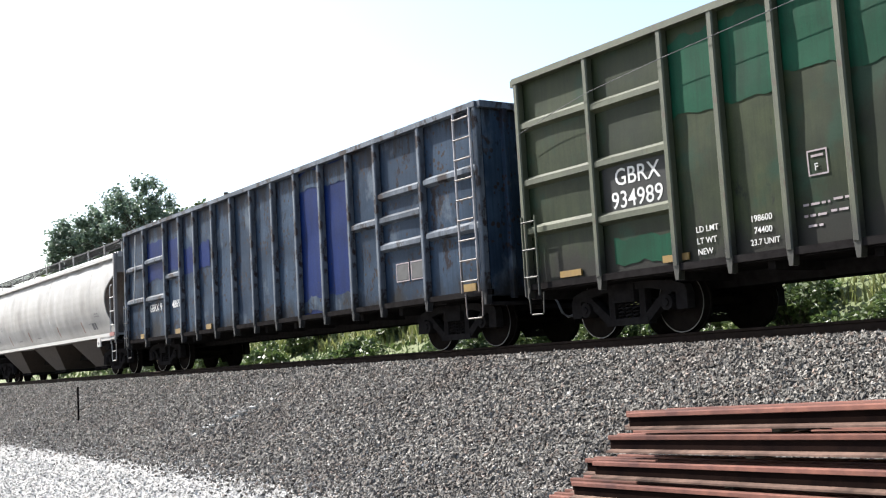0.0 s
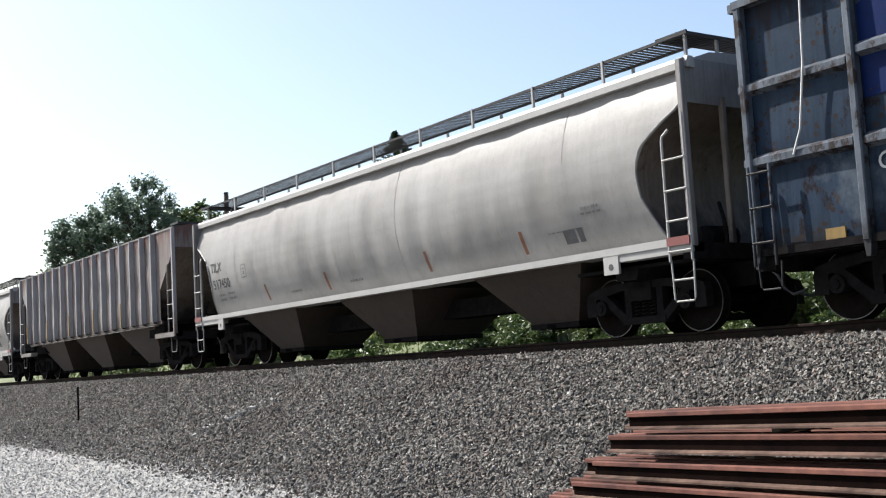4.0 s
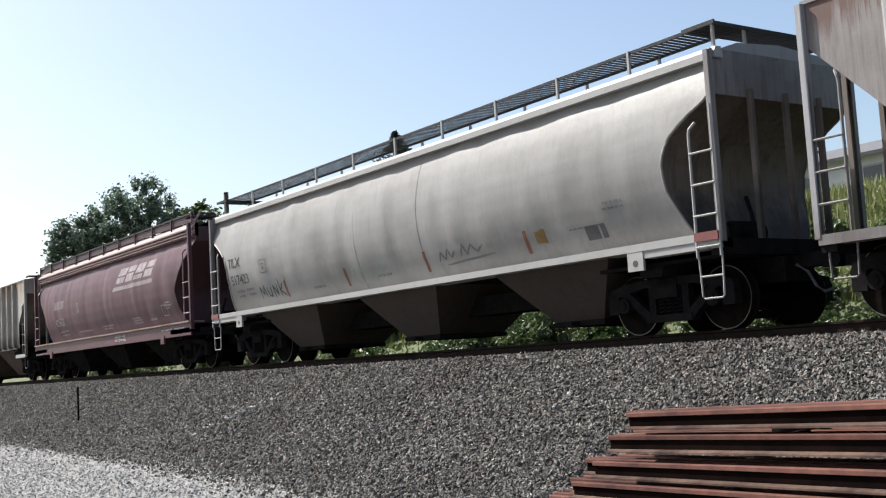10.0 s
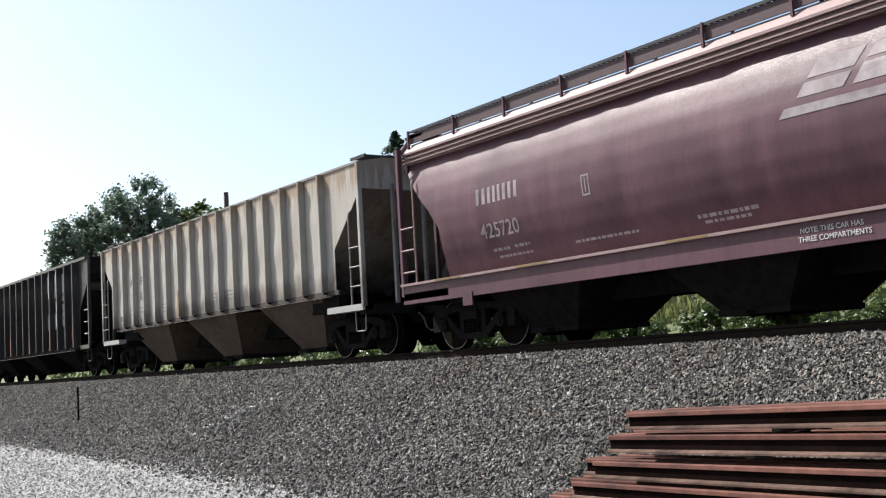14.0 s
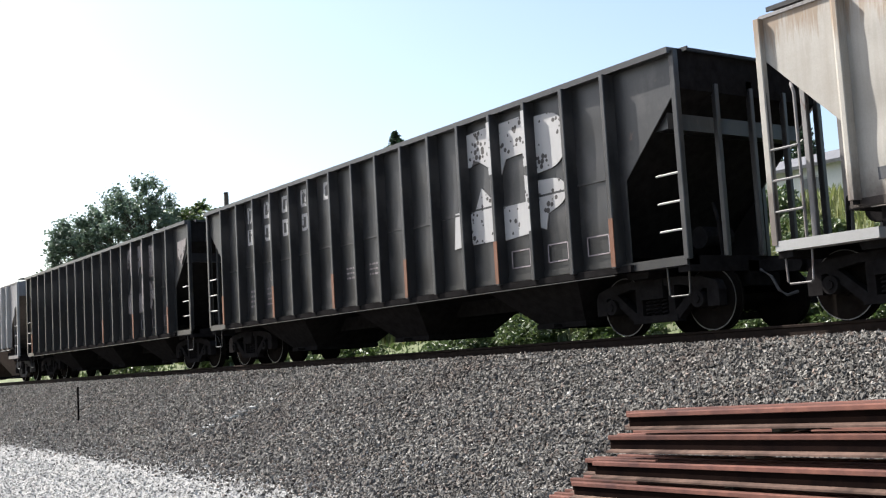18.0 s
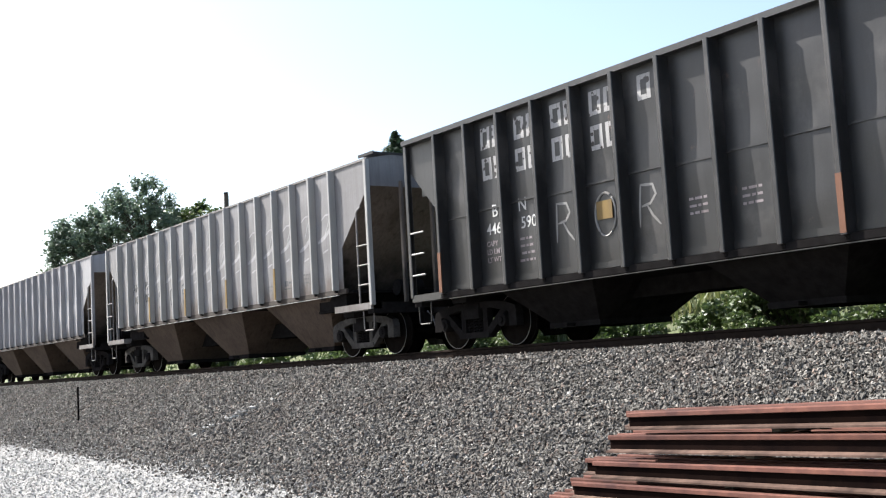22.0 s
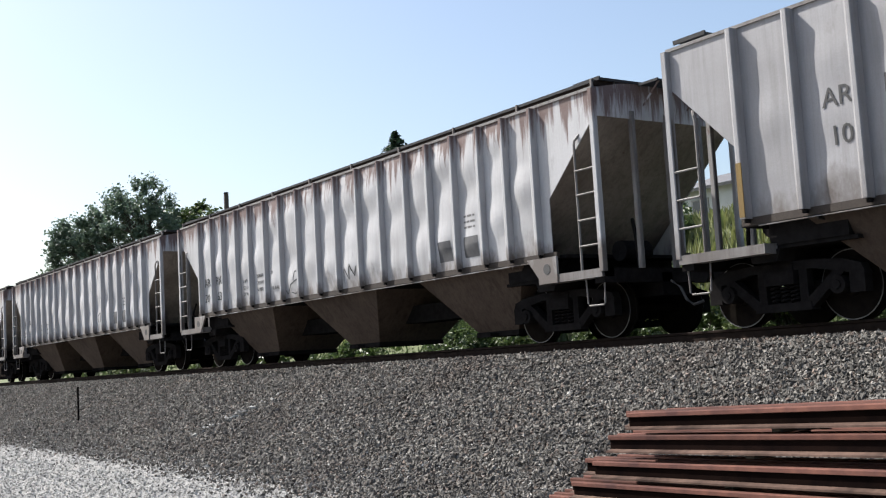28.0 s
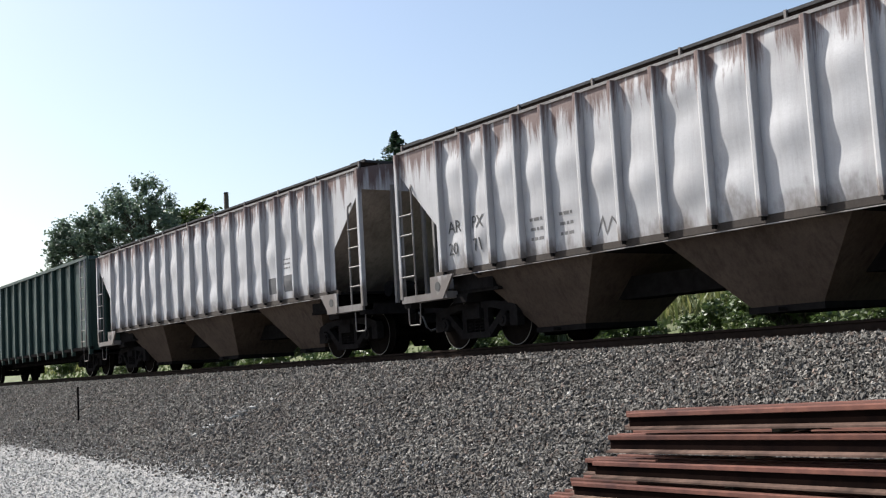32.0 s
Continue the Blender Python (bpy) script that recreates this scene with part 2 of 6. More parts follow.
M = {
    "green": paint("olive_green_paint", (0.060, 0.082, 0.032), (0.012, 0.020, 0.010), (0.008, 0.010, 0.007), 1, 0.85, 0.61, blotch=0.95, wear=((0.008, 0.026, 0.014), 0.54), panelwise=0.4, splash=0.9, spec=0.15),
    "teal": paint("teal_paint", (0.006, 0.105, 0.054), (0.008, 0.042, 0.022), (0.016, 0.024, 0.016), 2, 0.8, 0.66, spec=0.1, blotch=0.9),
    "blue": paint("grey_blue_paint", (0.062, 0.106, 0.172), (0.012, 0.026, 0.052), (0.010, 0.007, 0.008), 3, 0.8, 0.575, blotch=0.9, spec=0.08, spot_size=2.4, panelwise=0.5, holes=0.44, edge=4.3, stain=(0.012, 0.011, 0.014), wear=((0.060, 0.076, 0.096), 0.58), splash=0.6),
    "royal": paint("royal_blue_paint", (0.005, 0.029, 0.165), (0.005, 0.017, 0.085), (0.04, 0.06, 0.10), 4, 0.7, 0.70, spec=0.08, blotch=0.9, holes=0.2),
    "tank": paint("dusty_white_paint", (0.605, 0.592, 0.570), (0.29, 0.268, 0.245), None, 5, 0.3, blotch=0.5, rough=0.52, spec=0.22),
    "tank_bright": paint("white_paint", (0.72, 0.71, 0.69), (0.48, 0.46, 0.42), None, 6, 0.3),
    "brown_grey": paint("brown_stained_grey_paint", (0.47, 0.435, 0.42), (0.185, 0.13, 0.108), None, 7, 0.95, blotch=0.45, edge=4.0, panelwise=0.7, splash=1.2, mud=(0.085, 0.066, 0.055)),
    "cream": paint("cream_paint", (0.76, 0.71, 0.63), (0.46, 0.40, 0.33), None, 8, 0.5, edge=4.02, stain=(0.20, 0.14, 0.09), splash=1.2, mud=(0.085, 0.066, 0.055)),
    "maroon": paint("maroon_paint", (0.205, 0.088, 0.118), (0.085, 0.036, 0.052), None, 9, 0.6, blotch=0.7, rough=0.52, spec=0.28),
    # lit maroon: the sun's highlight on edges and ladders is in the colour
    "maroon_lit": paint("lit_maroon_paint", (0.50, 0.34, 0.33), (0.30, 0.18, 0.18), None, 10, 0.4),
    "coal": paint("sooty_black_paint", (0.057, 0.055, 0.0565), (0.018, 0.0166, 0.0166), (0.070, 0.042, 0.034), 11, 0.75, 0.63, panelwise=0.4, blotch=0.75, wear=((0.042, 0.039, 0.038), 0.55), splash=0.7, spec=0.5, rough=0.4),
    "grey": paint("grey_paint", (0.445, 0.435, 0.445), (0.245, 0.228, 0.225), None, 12, 0.75, blotch=0.45, panelwise=0.2, splash=1.2, mud=(0.085, 0.066, 0.055)),
    "pale": paint("pale_grey_paint", (0.70, 0.69, 0.715), (0.38, 0.36, 0.36), None, 13, 0.6, blotch=0.4, panelwise=0.15, splash=1.0, mud=(0.085, 0.066, 0.055)),
    "white": paint("rust_streaked_white_paint", (1.0, 0.995, 1.02), (0.60, 0.58, 0.58), RUST, 14, 0.5, 0.73, edge=3.86, panelwise=0.2, splash=0.95, mud=(0.085, 0.066, 0.055)),
    "dark_green": paint("dark_green_paint", (0.03, 0.085, 0.075), (0.02, 0.05, 0.045), (0.09, 0.09, 0.08), 16, 0.5, 0.66),
    "under": paint("brown_road_grime", (0.20, 0.152, 0.122), (0.056, 0.040, 0.033), None, 17, 0.7, rough=0.85, spec=0.05),
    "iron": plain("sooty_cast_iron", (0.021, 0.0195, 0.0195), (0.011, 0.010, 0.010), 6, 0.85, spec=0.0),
    # the cast iron again in a sunlit tone, for the scrawled car's side frames
    "lit_iron": plain("lit_cast_iron", (0.085, 0.079, 0.074), (0.030, 0.027, 0.025), 5, 0.85, spec=0.05),
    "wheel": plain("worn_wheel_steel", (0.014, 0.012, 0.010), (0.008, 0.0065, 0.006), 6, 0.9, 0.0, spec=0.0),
    "tread": plain("worn_tread_steel", (0.10, 0.098, 0.095), (0.07, 0.065, 0.06), 9, 0.5, 0.2, 0.1),
    "rail": plain("rail_steel_brown", (0.03, 0.021, 0.017), (0.017, 0.012, 0.010), 10, 0.85, 0.0, spec=0.05),
    "orange": paint("rusty_orange_paint", (0.33, 0.12, 0.05), (0.20, 0.09, 0.05), None, 18, 0.4),
    "yellow": paint("yellow_paint", (0.42, 0.26, 0.05), (0.2, 0.12, 0.05), None, 19, 0.7),
    "ink": plain("black_lettering", (0.035, 0.035, 0.037), (0.06, 0.06, 0.06), 6, 0.7, bump=0),
    "chalk": plain("white_lettering", (0.62, 0.62, 0.60), (0.42, 0.42, 0.41), 5, 0.7, bump=0),
    "faded_white": plain("faded_white_lettering", (0.33, 0.29, 0.30), (0.19, 0.155, 0.16), 4, 0.8, bump=0),
    "slate": plain("dark_grey_stencil", (0.10, 0.10, 0.105), (0.06, 0.06, 0.065), 6, 0.8, bump=0),
    "faint": plain("faded_lettering", (0.155, 0.15, 0.15), (0.115, 0.11, 0.11), 5, 0.7, bump=0),
    "faint_green": plain("faded_green_spray", (0.25, 0.30, 0.26), (0.19, 0.22, 0.195), 5, 0.7, bump=0),
    "red": plain("dull_red_reflector", (0.2, 0.045, 0.04), (0.14, 0.04, 0.035), 9, 0.5, bump=0),
    "peel": paint("peeling_white_paint", (0.80, 0.78, 0.77), (0.55, 0.53, 0.52), None, 20, 0.3, holes=0.47),
    "peel_dim": paint("peeling_pinkish_paint", (0.42, 0.37, 0.36), (0.20, 0.155, 0.15), (0.05, 0.03, 0.028), 21, 0.5, 0.62, spot_size=5.0, holes=0.6),
    "stone": gravel("crushed_grey_stone", (0.156, 0.145, 0.130), (0.090, 0.067, 0.053)),
    "stone_red": gravel("crushed_brown_stone", (0.145, 0.113, 0.094), (0.09, 0.065, 0.052)),
    "grit": plain("pale_gravel", (0.46, 0.452, 0.435), (0.17, 0.166, 0.158), 34, 0.9, bump=0.9, depth=0.02, coord="Object"),
    "pebble": plain("pale_pebble_stone", (0.50, 0.49, 0.465), (0.28, 0.272, 0.255), 9, 0.85, island=0.6, spec=0.2),
    "bed": plain("ballast_bed", (0.19, 0.175, 0.16), (0.03, 0.027, 0.025), 14, 0.9, bump=1.0, depth=0.08),
    "soil": plain("grassy_soil", (0.10, 0.13, 0.045), (0.075, 0.08, 0.035), 0.8, 0.9, bump=0.6, depth=0.05),
    "tie": plain("weathered_timber", (0.13, 0.105, 0.085), (0.075, 0.06, 0.05), 5, 0.85, per_object=0.3),
    # rust by part: heads and feet in lit tones, webs in a shade tone
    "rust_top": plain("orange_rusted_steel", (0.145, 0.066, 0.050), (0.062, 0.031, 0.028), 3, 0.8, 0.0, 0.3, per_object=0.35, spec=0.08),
    "shaded_web": plain("shaded_rusted_steel", (0.010, 0.006, 0.005), (0.005, 0.0035, 0.0035), 5, 0.9, 0.0, 0.3, per_object=0.3, spec=0.0),
    # the darker patches here put shadow blocks into the feet's colour
    "lit_foot": plain("lit_brown_rusted_steel", (0.19, 0.125, 0.10), (0.035, 0.024, 0.021), 2.2, 0.85, 0.0, 0.3, per_object=0.4, spec=0.05),
    "bark": plain("grey_bark", (0.10, 0.08, 0.065), (0.06, 0.05, 0.04), 3, 0.9, bump=0.8, depth=0.05),
    "leaf": leafy("dark_leaf", (0.085, 0.142, 0.098), (0.21, 0.27, 0.19), 0.38),
    "leaf_light": leafy("sunny_leaf", (0.058, 0.10, 0.026), (0.118, 0.152, 0.055)),
    "leaf_bush": leafy("bramble_leaf", (0.062, 0.105, 0.034), (0.125, 0.17, 0.062)),
    "needle": leafy("fir_needle", (0.02, 0.045, 0.022), (0.035, 0.065, 0.03)),
    "grass": leafy("dry_grass_blade", (0.16, 0.20, 0.06), (0.27, 0.27, 0.11), 0.6),
    "wall": plain("pale_siding", (0.62, 0.62, 0.62), (0.52, 0.52, 0.53), 1.5, 0.7, bump=0.2),
    "roof": plain("grey_shingle", (0.16, 0.16, 0.17), (0.1, 0.1, 0.11), 3, 0.85, bump=0.6),
    "pane": plain("dark_window_glass", (0.03, 0.035, 0.04), (0.05, 0.055, 0.06), 2, 0.1, bump=0),
    "scuffed": paint("scuffed_pale_paint", (0.25, 0.29, 0.345), (0.030, 0.040, 0.062), (0.02, 0.014, 0.013), 23, 0.8, 0.52, blotch=0.95, spot_size=3.0, splash=0.6, spec=0.15),
    "wash": plain("washed_paler_streak", (0.37, 0.365, 0.37), (0.27, 0.265, 0.265), 7, 0.7, bump=0),
    "rung": plain("hand_worn_steel", (0.50, 0.48, 0.46), (0.3, 0.28, 0.27), 9, 0.5, bump=0),
    "soot": paint("sooty_brown_grime", (0.09, 0.066, 0.052), (0.03, 0.021, 0.017), None, 24, 0.6, rough=0.8),
    "olive": paint("scuffed_olive_paint", (0.125, 0.14, 0.08), (0.04, 0.046, 0.028), (0.04, 0.028, 0.016), 25, 0.7, 0.6, blotch=0.7, spot_size=4.0, splash=0.6),
    "grimy": paint("grimy_pale_paint", (0.44, 0.42, 0.41), (0.15, 0.115, 0.10), (0.09, 0.05, 0.035), 26, 0.9, 0.62, blotch=0.7),
    # end paints, browner than the sides and darker towards the bottom
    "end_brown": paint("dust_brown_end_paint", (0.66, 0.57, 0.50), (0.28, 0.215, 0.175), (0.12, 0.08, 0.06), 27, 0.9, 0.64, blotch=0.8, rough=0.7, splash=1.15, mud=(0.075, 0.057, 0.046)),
    "end_dark": paint("dark_brown_end_paint", (0.34, 0.275, 0.235), (0.11, 0.080, 0.064), (0.05, 0.034, 0.028), 29, 0.9, 0.62, blotch=0.8, rough=0.7, splash=1.3, mud=(0.022, 0.018, 0.016)),
    # maroon with the shade of the ends and walkway strip put into it
    "maroon_shaded": paint("shadowed_maroon_paint", (0.105, 0.045, 0.055), (0.05, 0.022, 0.028), None, 28, 0.6, rough=0.6),
    "number_black": plain("dull_black_green_paint", (0.007, 0.010, 0.009), (0.005, 0.006, 0.006), 6, 0.6, bump=0.2, spec=0.3),
    "mesh": plain("dark_grating_steel", (0.05, 0.05, 0.053), (0.028, 0.028, 0.03), 6, 0.7, 0.1, spec=0.2),
}


# ---- mesh building ----
class Form:
    """Gathers boxes, prisms and tubes into one mesh."""

    def __init__(self):
        self.v, self.f = [], []

    def add(self, verts, faces):
        n = len(self.v)
        self.v += [tuple(p) for p in verts]
        self.f += [tuple(i + n for i in f) for f in faces]
        return self

    def box(self, x0, x1, y0, y1, z0, z1):
        return self.add([(x, y, z) for x in (x0, x1) for y in (y0, y1) for z in (z0, z1)],
                        [(0, 1, 3, 2), (4, 6, 7, 5), (0, 4, 5, 1), (2, 3, 7, 6), (0, 2, 6, 4), (1, 5, 7, 3)])

    def chamfered(self, x0, x1, y0, y1, z0, z1, c=0.012):
        """A box standing in z with its four long edges taken off."""
        ring = [(x0 + c, y0), (x1 - c, y0), (x1, y0 + c), (x1, y1 - c), (x1 - c, y1), (x0 + c, y1), (x0, y1 - c), (x0, y0 + c)]
        return self.add([(x, y, z) for z in (z0, z1) for x, y in ring],
                        [tuple(range(7, -1, -1)), tuple(range(8, 16))] + [(i, (i + 1) % 8, 8 + (i + 1) % 8, 8 + i) for i in range(8)])

    def prism(self, outline, y0, y1):
        """An outline in x, z drawn through from y0 to y1."""
        n = len(outline)
        return self.add([(x, y, z) for y in (y0, y1) for x, z in outline],
                        [tuple(range(n)), tuple(range(2 * n - 1, n - 1, -1))] + [(i, n + i, n + (i + 1) % n, (i + 1) % n) for i in range(n)])

    def extrude_x(self, outline, x0, x1):
        n = len(outline)
        return self.add([(x, y, z) for x in (x0, x1) for y, z in outline],
                        [tuple(range(n - 1, -1, -1)), tuple(range(n, 2 * n))] + [(i, (i + 1) % n, n + (i + 1) % n, n + i) for i in range(n)])

    def plate(self, corners, thick):
        """A flat plate from four corners, with a thickness."""
        a, b, c, d = (Vector(q) for q in corners)
        up = (b - a).cross(d - a).normalized() * thick
        return self.add([a, b, c, d, a + up, b + up, c + up, d + up],
                        [(3, 2, 1, 0), (4, 5, 6, 7), (0, 1, 5, 4), (1, 2, 6, 5), (2, 3, 7, 6), (3, 0, 4, 7)])

    def tube(self, points, r, n=6):
        pts = [Vector(q) for q in points]
        rings = []
        for i, q in enumerate(pts):
            way = (pts[min(i + 1, len(pts) - 1)] - pts[max(i - 1, 0)]).normalized()
            a = way.orthogonal().normalized()
            b = way.cross(a)
            rings += [q + r * (math.cos(k * math.tau / n) * a + math.sin(k * math.tau / n) * b) for k in range(n)]
        faces = [tuple(range(n - 1, -1, -1)), tuple(range(len(rings) - n, len(rings)))]
        for i in range(len(pts) - 1):
            faces += [(i * n + k, i * n + (k + 1) % n, (i + 1) * n + (k + 1) % n, (i + 1) * n + k) for k in range(n)]
        return self.add(rings, faces)

    def disc(self, x, y0, y1, z, r0, r1=None, n=28):
        """A round drum along y, its radius going from r0 to r1."""
        r1 = r0 if r1 is None else r1
        ring = [(math.cos(k * math.tau / n), math.sin(k * math.tau / n)) for k in range(n)]
        return self.add([(x + r * c, y, z + r * s) for y, r in ((y0, r0), (y1, r1)) for c, s in ring],
                        [tuple(range(n)), tuple(range(2 * n - 1, n - 1, -1))] + [(k, n + k, n + (k + 1) % n, (k + 1) % n) for k in range(n)])

    def mesh(self, name, material, smooth=False):
        me = bpy.data.meshes.new(name)
        me.from_pydata(self.v, [], self.f)
        me.materials.append(material)
        if smooth:
            me.shade_smooth()
        me.validate()
        return me


def part(name, form, material, parent, label="", smooth=False, at=None):
    """One mesh object under a thing or a part. form: a Form, or a mesh that alike pieces share."""
    ob = new(name, form if isinstance(form, bpy.types.Mesh) else form.mesh(name, material, smooth))
    ob.parent = parent
    if at is not None:
        ob.matrix_basis = at
    if label:
        tagged(ob, label)
    return ob


def thing(name, form, material, label, category, group="", kind="", smooth=False):
    return tagged(new(name, form.mesh(name, material, smooth)), label, category, group, kind)


def bulk(name, verts, faces, material, label, category, kind="stuff", parent=None):
    """A big mesh of triangles or quads from arrays."""
    me = bpy.data.meshes.new(name)
    n = faces.shape[1]
    me.vertices.add(len(verts))
    me.vertices.foreach_set("co", verts.astype(np.float32).ravel())
    me.loops.add(faces.size)
    me.loops.foreach_set("vertex_index", faces.astype(np.int32).ravel())
    me.polygons.add(len(faces))
    me.polygons.foreach_set("loop_start", np.arange(0, faces.size, n, dtype=np.int32))
    me.polygons.foreach_set("use_smooth", np.zeros(len(faces), dtype=bool))
    me.update(calc_edges=True)
    me.materials.append(material)
    ob = new(name, me)
    ob.parent = parent
    if parent is None:
        tagged(ob, label, category, "", kind)
    return ob


SURFACE = {}   # for each car: the height of its skin at x, z


def letters(text, size, material, parent, x, y, z, lean=0.0, name="lettering", label=""):
    """Words in the built-in font as a thin coat that follows the skin facing the camera."""
    cu = bpy.data.curves.new("words", "FONT")
    cu.body, cu.size, cu.extrude, cu.shear, cu.resolution_u, cu.offset = text, size, 0.0015, lean, 3, size * 0.004
    ob = bpy.data.objects.new("words", cu)
    scene.collection.objects.link(ob)
    me = bpy.data.meshes.new_from_object(ob.evaluated_get(bpy.context.evaluated_depsgraph_get()))
    bpy.data.objects.remove(ob)
    me.materials.clear()
    me.materials.append(material)
    skin = SURFACE.get(parent.name)
    for v in me.vertices:
        a, b, c = v.co
        v.co = (x + a, (skin(x + a, z + b) - 0.0075 if skin else y) - c, z + b)
    return part(name, me, material, parent, label)


def bars(rows, material, parent, y, name="lettering_bar"):
    """Unreadable small writing: plain bars x0, x1, z0, z1, each a piece."""
    skin = SURFACE.get(parent.name) or (lambda a, b: y)
    words = []
    for x0, x1, z0, z1 in rows:
        if z1 - z0 > 0.06 or x1 - x0 < 0.2 or name != "lettering_bar":
            words.append((x0, x1, z0, z1))
            continue
        x, k = x0, int(z0 * 50)
        while x < x1 - 0.03:
            w = (0.085, 0.13, 0.06)[k % 3]
            words.append((x, min(x + w, x1), z0, z1))
            x, k = x + w + 0.03, k + 1
    for x0, x1, z0, z1 in words:
        fm = Form()
        cols = max(2, min(8, int((x1 - x0) / 0.08)))
        lines = max(1, min(6, int((z1 - z0) / 0.08)))
        for layer in (-0.003, 0.002):
            fm.v += [(x0 + (x1 - x0) * i / cols, skin(x0 + (x1 - x0) * i / cols, z0 + (z1 - z0) * j / lines) + layer, z0 + (z1 - z0) * j / lines) for j in range(lines + 1) for i in range(cols + 1)]
        n = cols + 1
        fm.f += [(j * n + i, j * n + i + 1, j * n + i + n + 1, j * n + i + n) for j in range(lines) for i in range(cols)]
        m = n * (lines + 1)
        fm.f += [(m + i, m + i + 1, i + 1, i) for i in range(cols)] + [(n * lines + i, n * lines + i + 1, m + n * lines + i + 1, m + n * lines + i) for i in range(cols)]
        part(name, fm, material, parent)


# ---- ground, ballast and track ----
TRACK = 13.25
PROFILE = [(-700, -1.8), (-40, -1.8), (-6, -1.8), (2, -1.8), (5, -1.8), (6.4, -1.79), (7.4, -1.72), (8.1, -1.55), (9.2, -1.12), (10.3, -0.66), (11.2, -0.27), (11.55, -0.20), (12.2, -0.19),
           (13.25, -0.19), (14.8, -0.19), (15.3, -0.3), (17.0, -0.75), (18.6, -0.7), (20.5, 0.1), (23.0, 1.8), (26.0, 3.4), (30.0, 4.2), (45.0, 4.4), (120.0, 4.4), (900.0, 4.4)]


def height(y):
    return float(np.interp(y, [q[0] for q in PROFILE], [q[1] for q in PROFILE]))


def build_ground():
    xs = [-2500, -900, -400, -200, -120, -80, -60, -45, -35, -28, -22, -17, -13, -9, -5, 0, 6, 15, 40, 120, 400]
    fm = Form()
    n = len(PROFILE)
    fm.v = [(x, y, z + (0.25 * noise.noise((x * 0.2, y * 0.3, 0)) if y > 18 else 0)) for x in xs for y, z in PROFILE]
    fm.f = [(i * n + j, (i + 1) * n + j, (i + 1) * n + j + 1, i * n + j + 1) for i in range(len(xs) - 1) for j in range(n - 1)]
    ob = thing("ground", fm, M["grit"], "pale gravel yard, grey ballast bank and grassy soil", "ground", kind="structure")
    ob.data.materials.append(M["bed"])
    ob.data.materials.append(M["soil"])
    for p in ob.data.polygons:
        y = sum(ob.data.vertices[i].co.y for i in p.vertices) / 4
        p.material_index = 0 if y < 7.0 else 1 if y < 16 else 2
        if y > 16:
            p.use_smooth = True
    return ob


def stones(name, count, x_of, y_of, size, material, label, seed, lift=0.3):
    """Many small angular stones lying on the ground, as one heap."""
    rng = np.random.default_rng(seed)
    block = np.array([(1, 0, 0), (-1, 0, 0), (0, 1, 0), (0, -1, 0), (0, 0, 1), (0, 0, -1)], dtype=float)
    tri = np.array([(0, 2, 4), (2, 1, 4), (1, 3, 4), (3, 0, 4), (2, 0, 5), (1, 2, 5), (3, 1, 5), (0, 3, 5)])
    x = x_of(rng, count)
    y = y_of(rng, x)
    z = np.interp(y, [q[0] for q in PROFILE], [q[1] for q in PROFILE])
    s = size * rng.uniform(0.55, 1.35, count)
    shape = (block[None] * rng.uniform(0.6, 1.25, (count, 6, 1)) + rng.uniform(-0.28, 0.28, (count, 6, 3))) * rng.uniform(0.6, 1.2, (count, 1, 3))
    a, b = rng.uniform(0, math.tau, count), rng.uniform(0, math.tau, count)
    ca, sa, cb, sb = np.cos(a), np.sin(a), np.cos(b), np.sin(b)
    turn = np.stack([np.stack([ca, -sa * cb, sa * sb], -1), np.stack([sa, ca * cb, -ca * sb], -1), np.stack([0 * a, sb, cb], -1)], 1)
    verts = np.einsum("nij,nkj->nki", turn, shape) * s[:, None, None] * 0.5
    verts += np.stack([x, y, z + s * lift * rng.uniform(-0.3, 1.6, count)], -1)[:, None]
    faces = (tri[None] + 6 * np.arange(count)[:, None, None]).reshape(-1, 3)
    return bulk(name, verts.reshape(-1, 3), faces, material, label, "gravel")


def near_weighted(lo, hi):
    """Places along the track that thin out with distance."""
    return lambda rng, n: np.where(rng.random(n) < 0.6, -np.exp(rng.uniform(math.log(lo), math.log(hi), n)), -rng.uniform(lo, 0.7 * hi, n))


def build_stones():
    def slope(rng, x):
        # the bank's foot comes nearer to the yard towards the stack of rails; its lowest stones thin out over the yard
        toe = np.interp(x, [-75, -30, -21, -15, -12, -8], [8.6, 8.3, 7.9, 7.5, 7.15, 6.6])
        stray = np.where(rng.random(len(x)) < 0.05, 1.5 * rng.random(len(x)) ** 2, 0)
        return toe + (12.0 - toe) * rng.random(len(x)) - 1.1 * rng.random(len(x)) ** 2.2 - stray

    def streak(rng, x):
        return 8.9 + (x + 20.85) * 2.0 + rng.normal(0, 0.07, len(x))
    stones("ballast_stones", 225000, near_weighted(4.2, 75), slope, 0.053, M["stone"], "loose crushed grey ballast stones on the bank", 3)
    stones("ballast_stones", 31000, near_weighted(4.2, 65), slope, 0.053, M["stone_red"], "brownish crushed ballast stones among the grey", 4)
    stones("pebbles", 46000, near_weighted(6.0, 45), lambda rng, x: 8.9 - 6.5 * rng.random(len(x)) ** 0.8, 0.034, M["pebble"], "pale pebbles scattered over the gravel yard", 5)
    stones("pale_stones", 70, lambda rng, n: rng.uniform(-20.85, -20.38, n) + rng.normal(0, 0.12, n), streak, 0.085, M["pebble"], "streak of whitish stones lying across the grey bank", 6, 0.8)
    stones("pale_stones", 26, near_weighted(9.0, 30), lambda rng, x: rng.uniform(7.0, 11.0, len(x)), 0.065, M["pebble"], "single pale stones among the grey ballast", 7, 0.7)


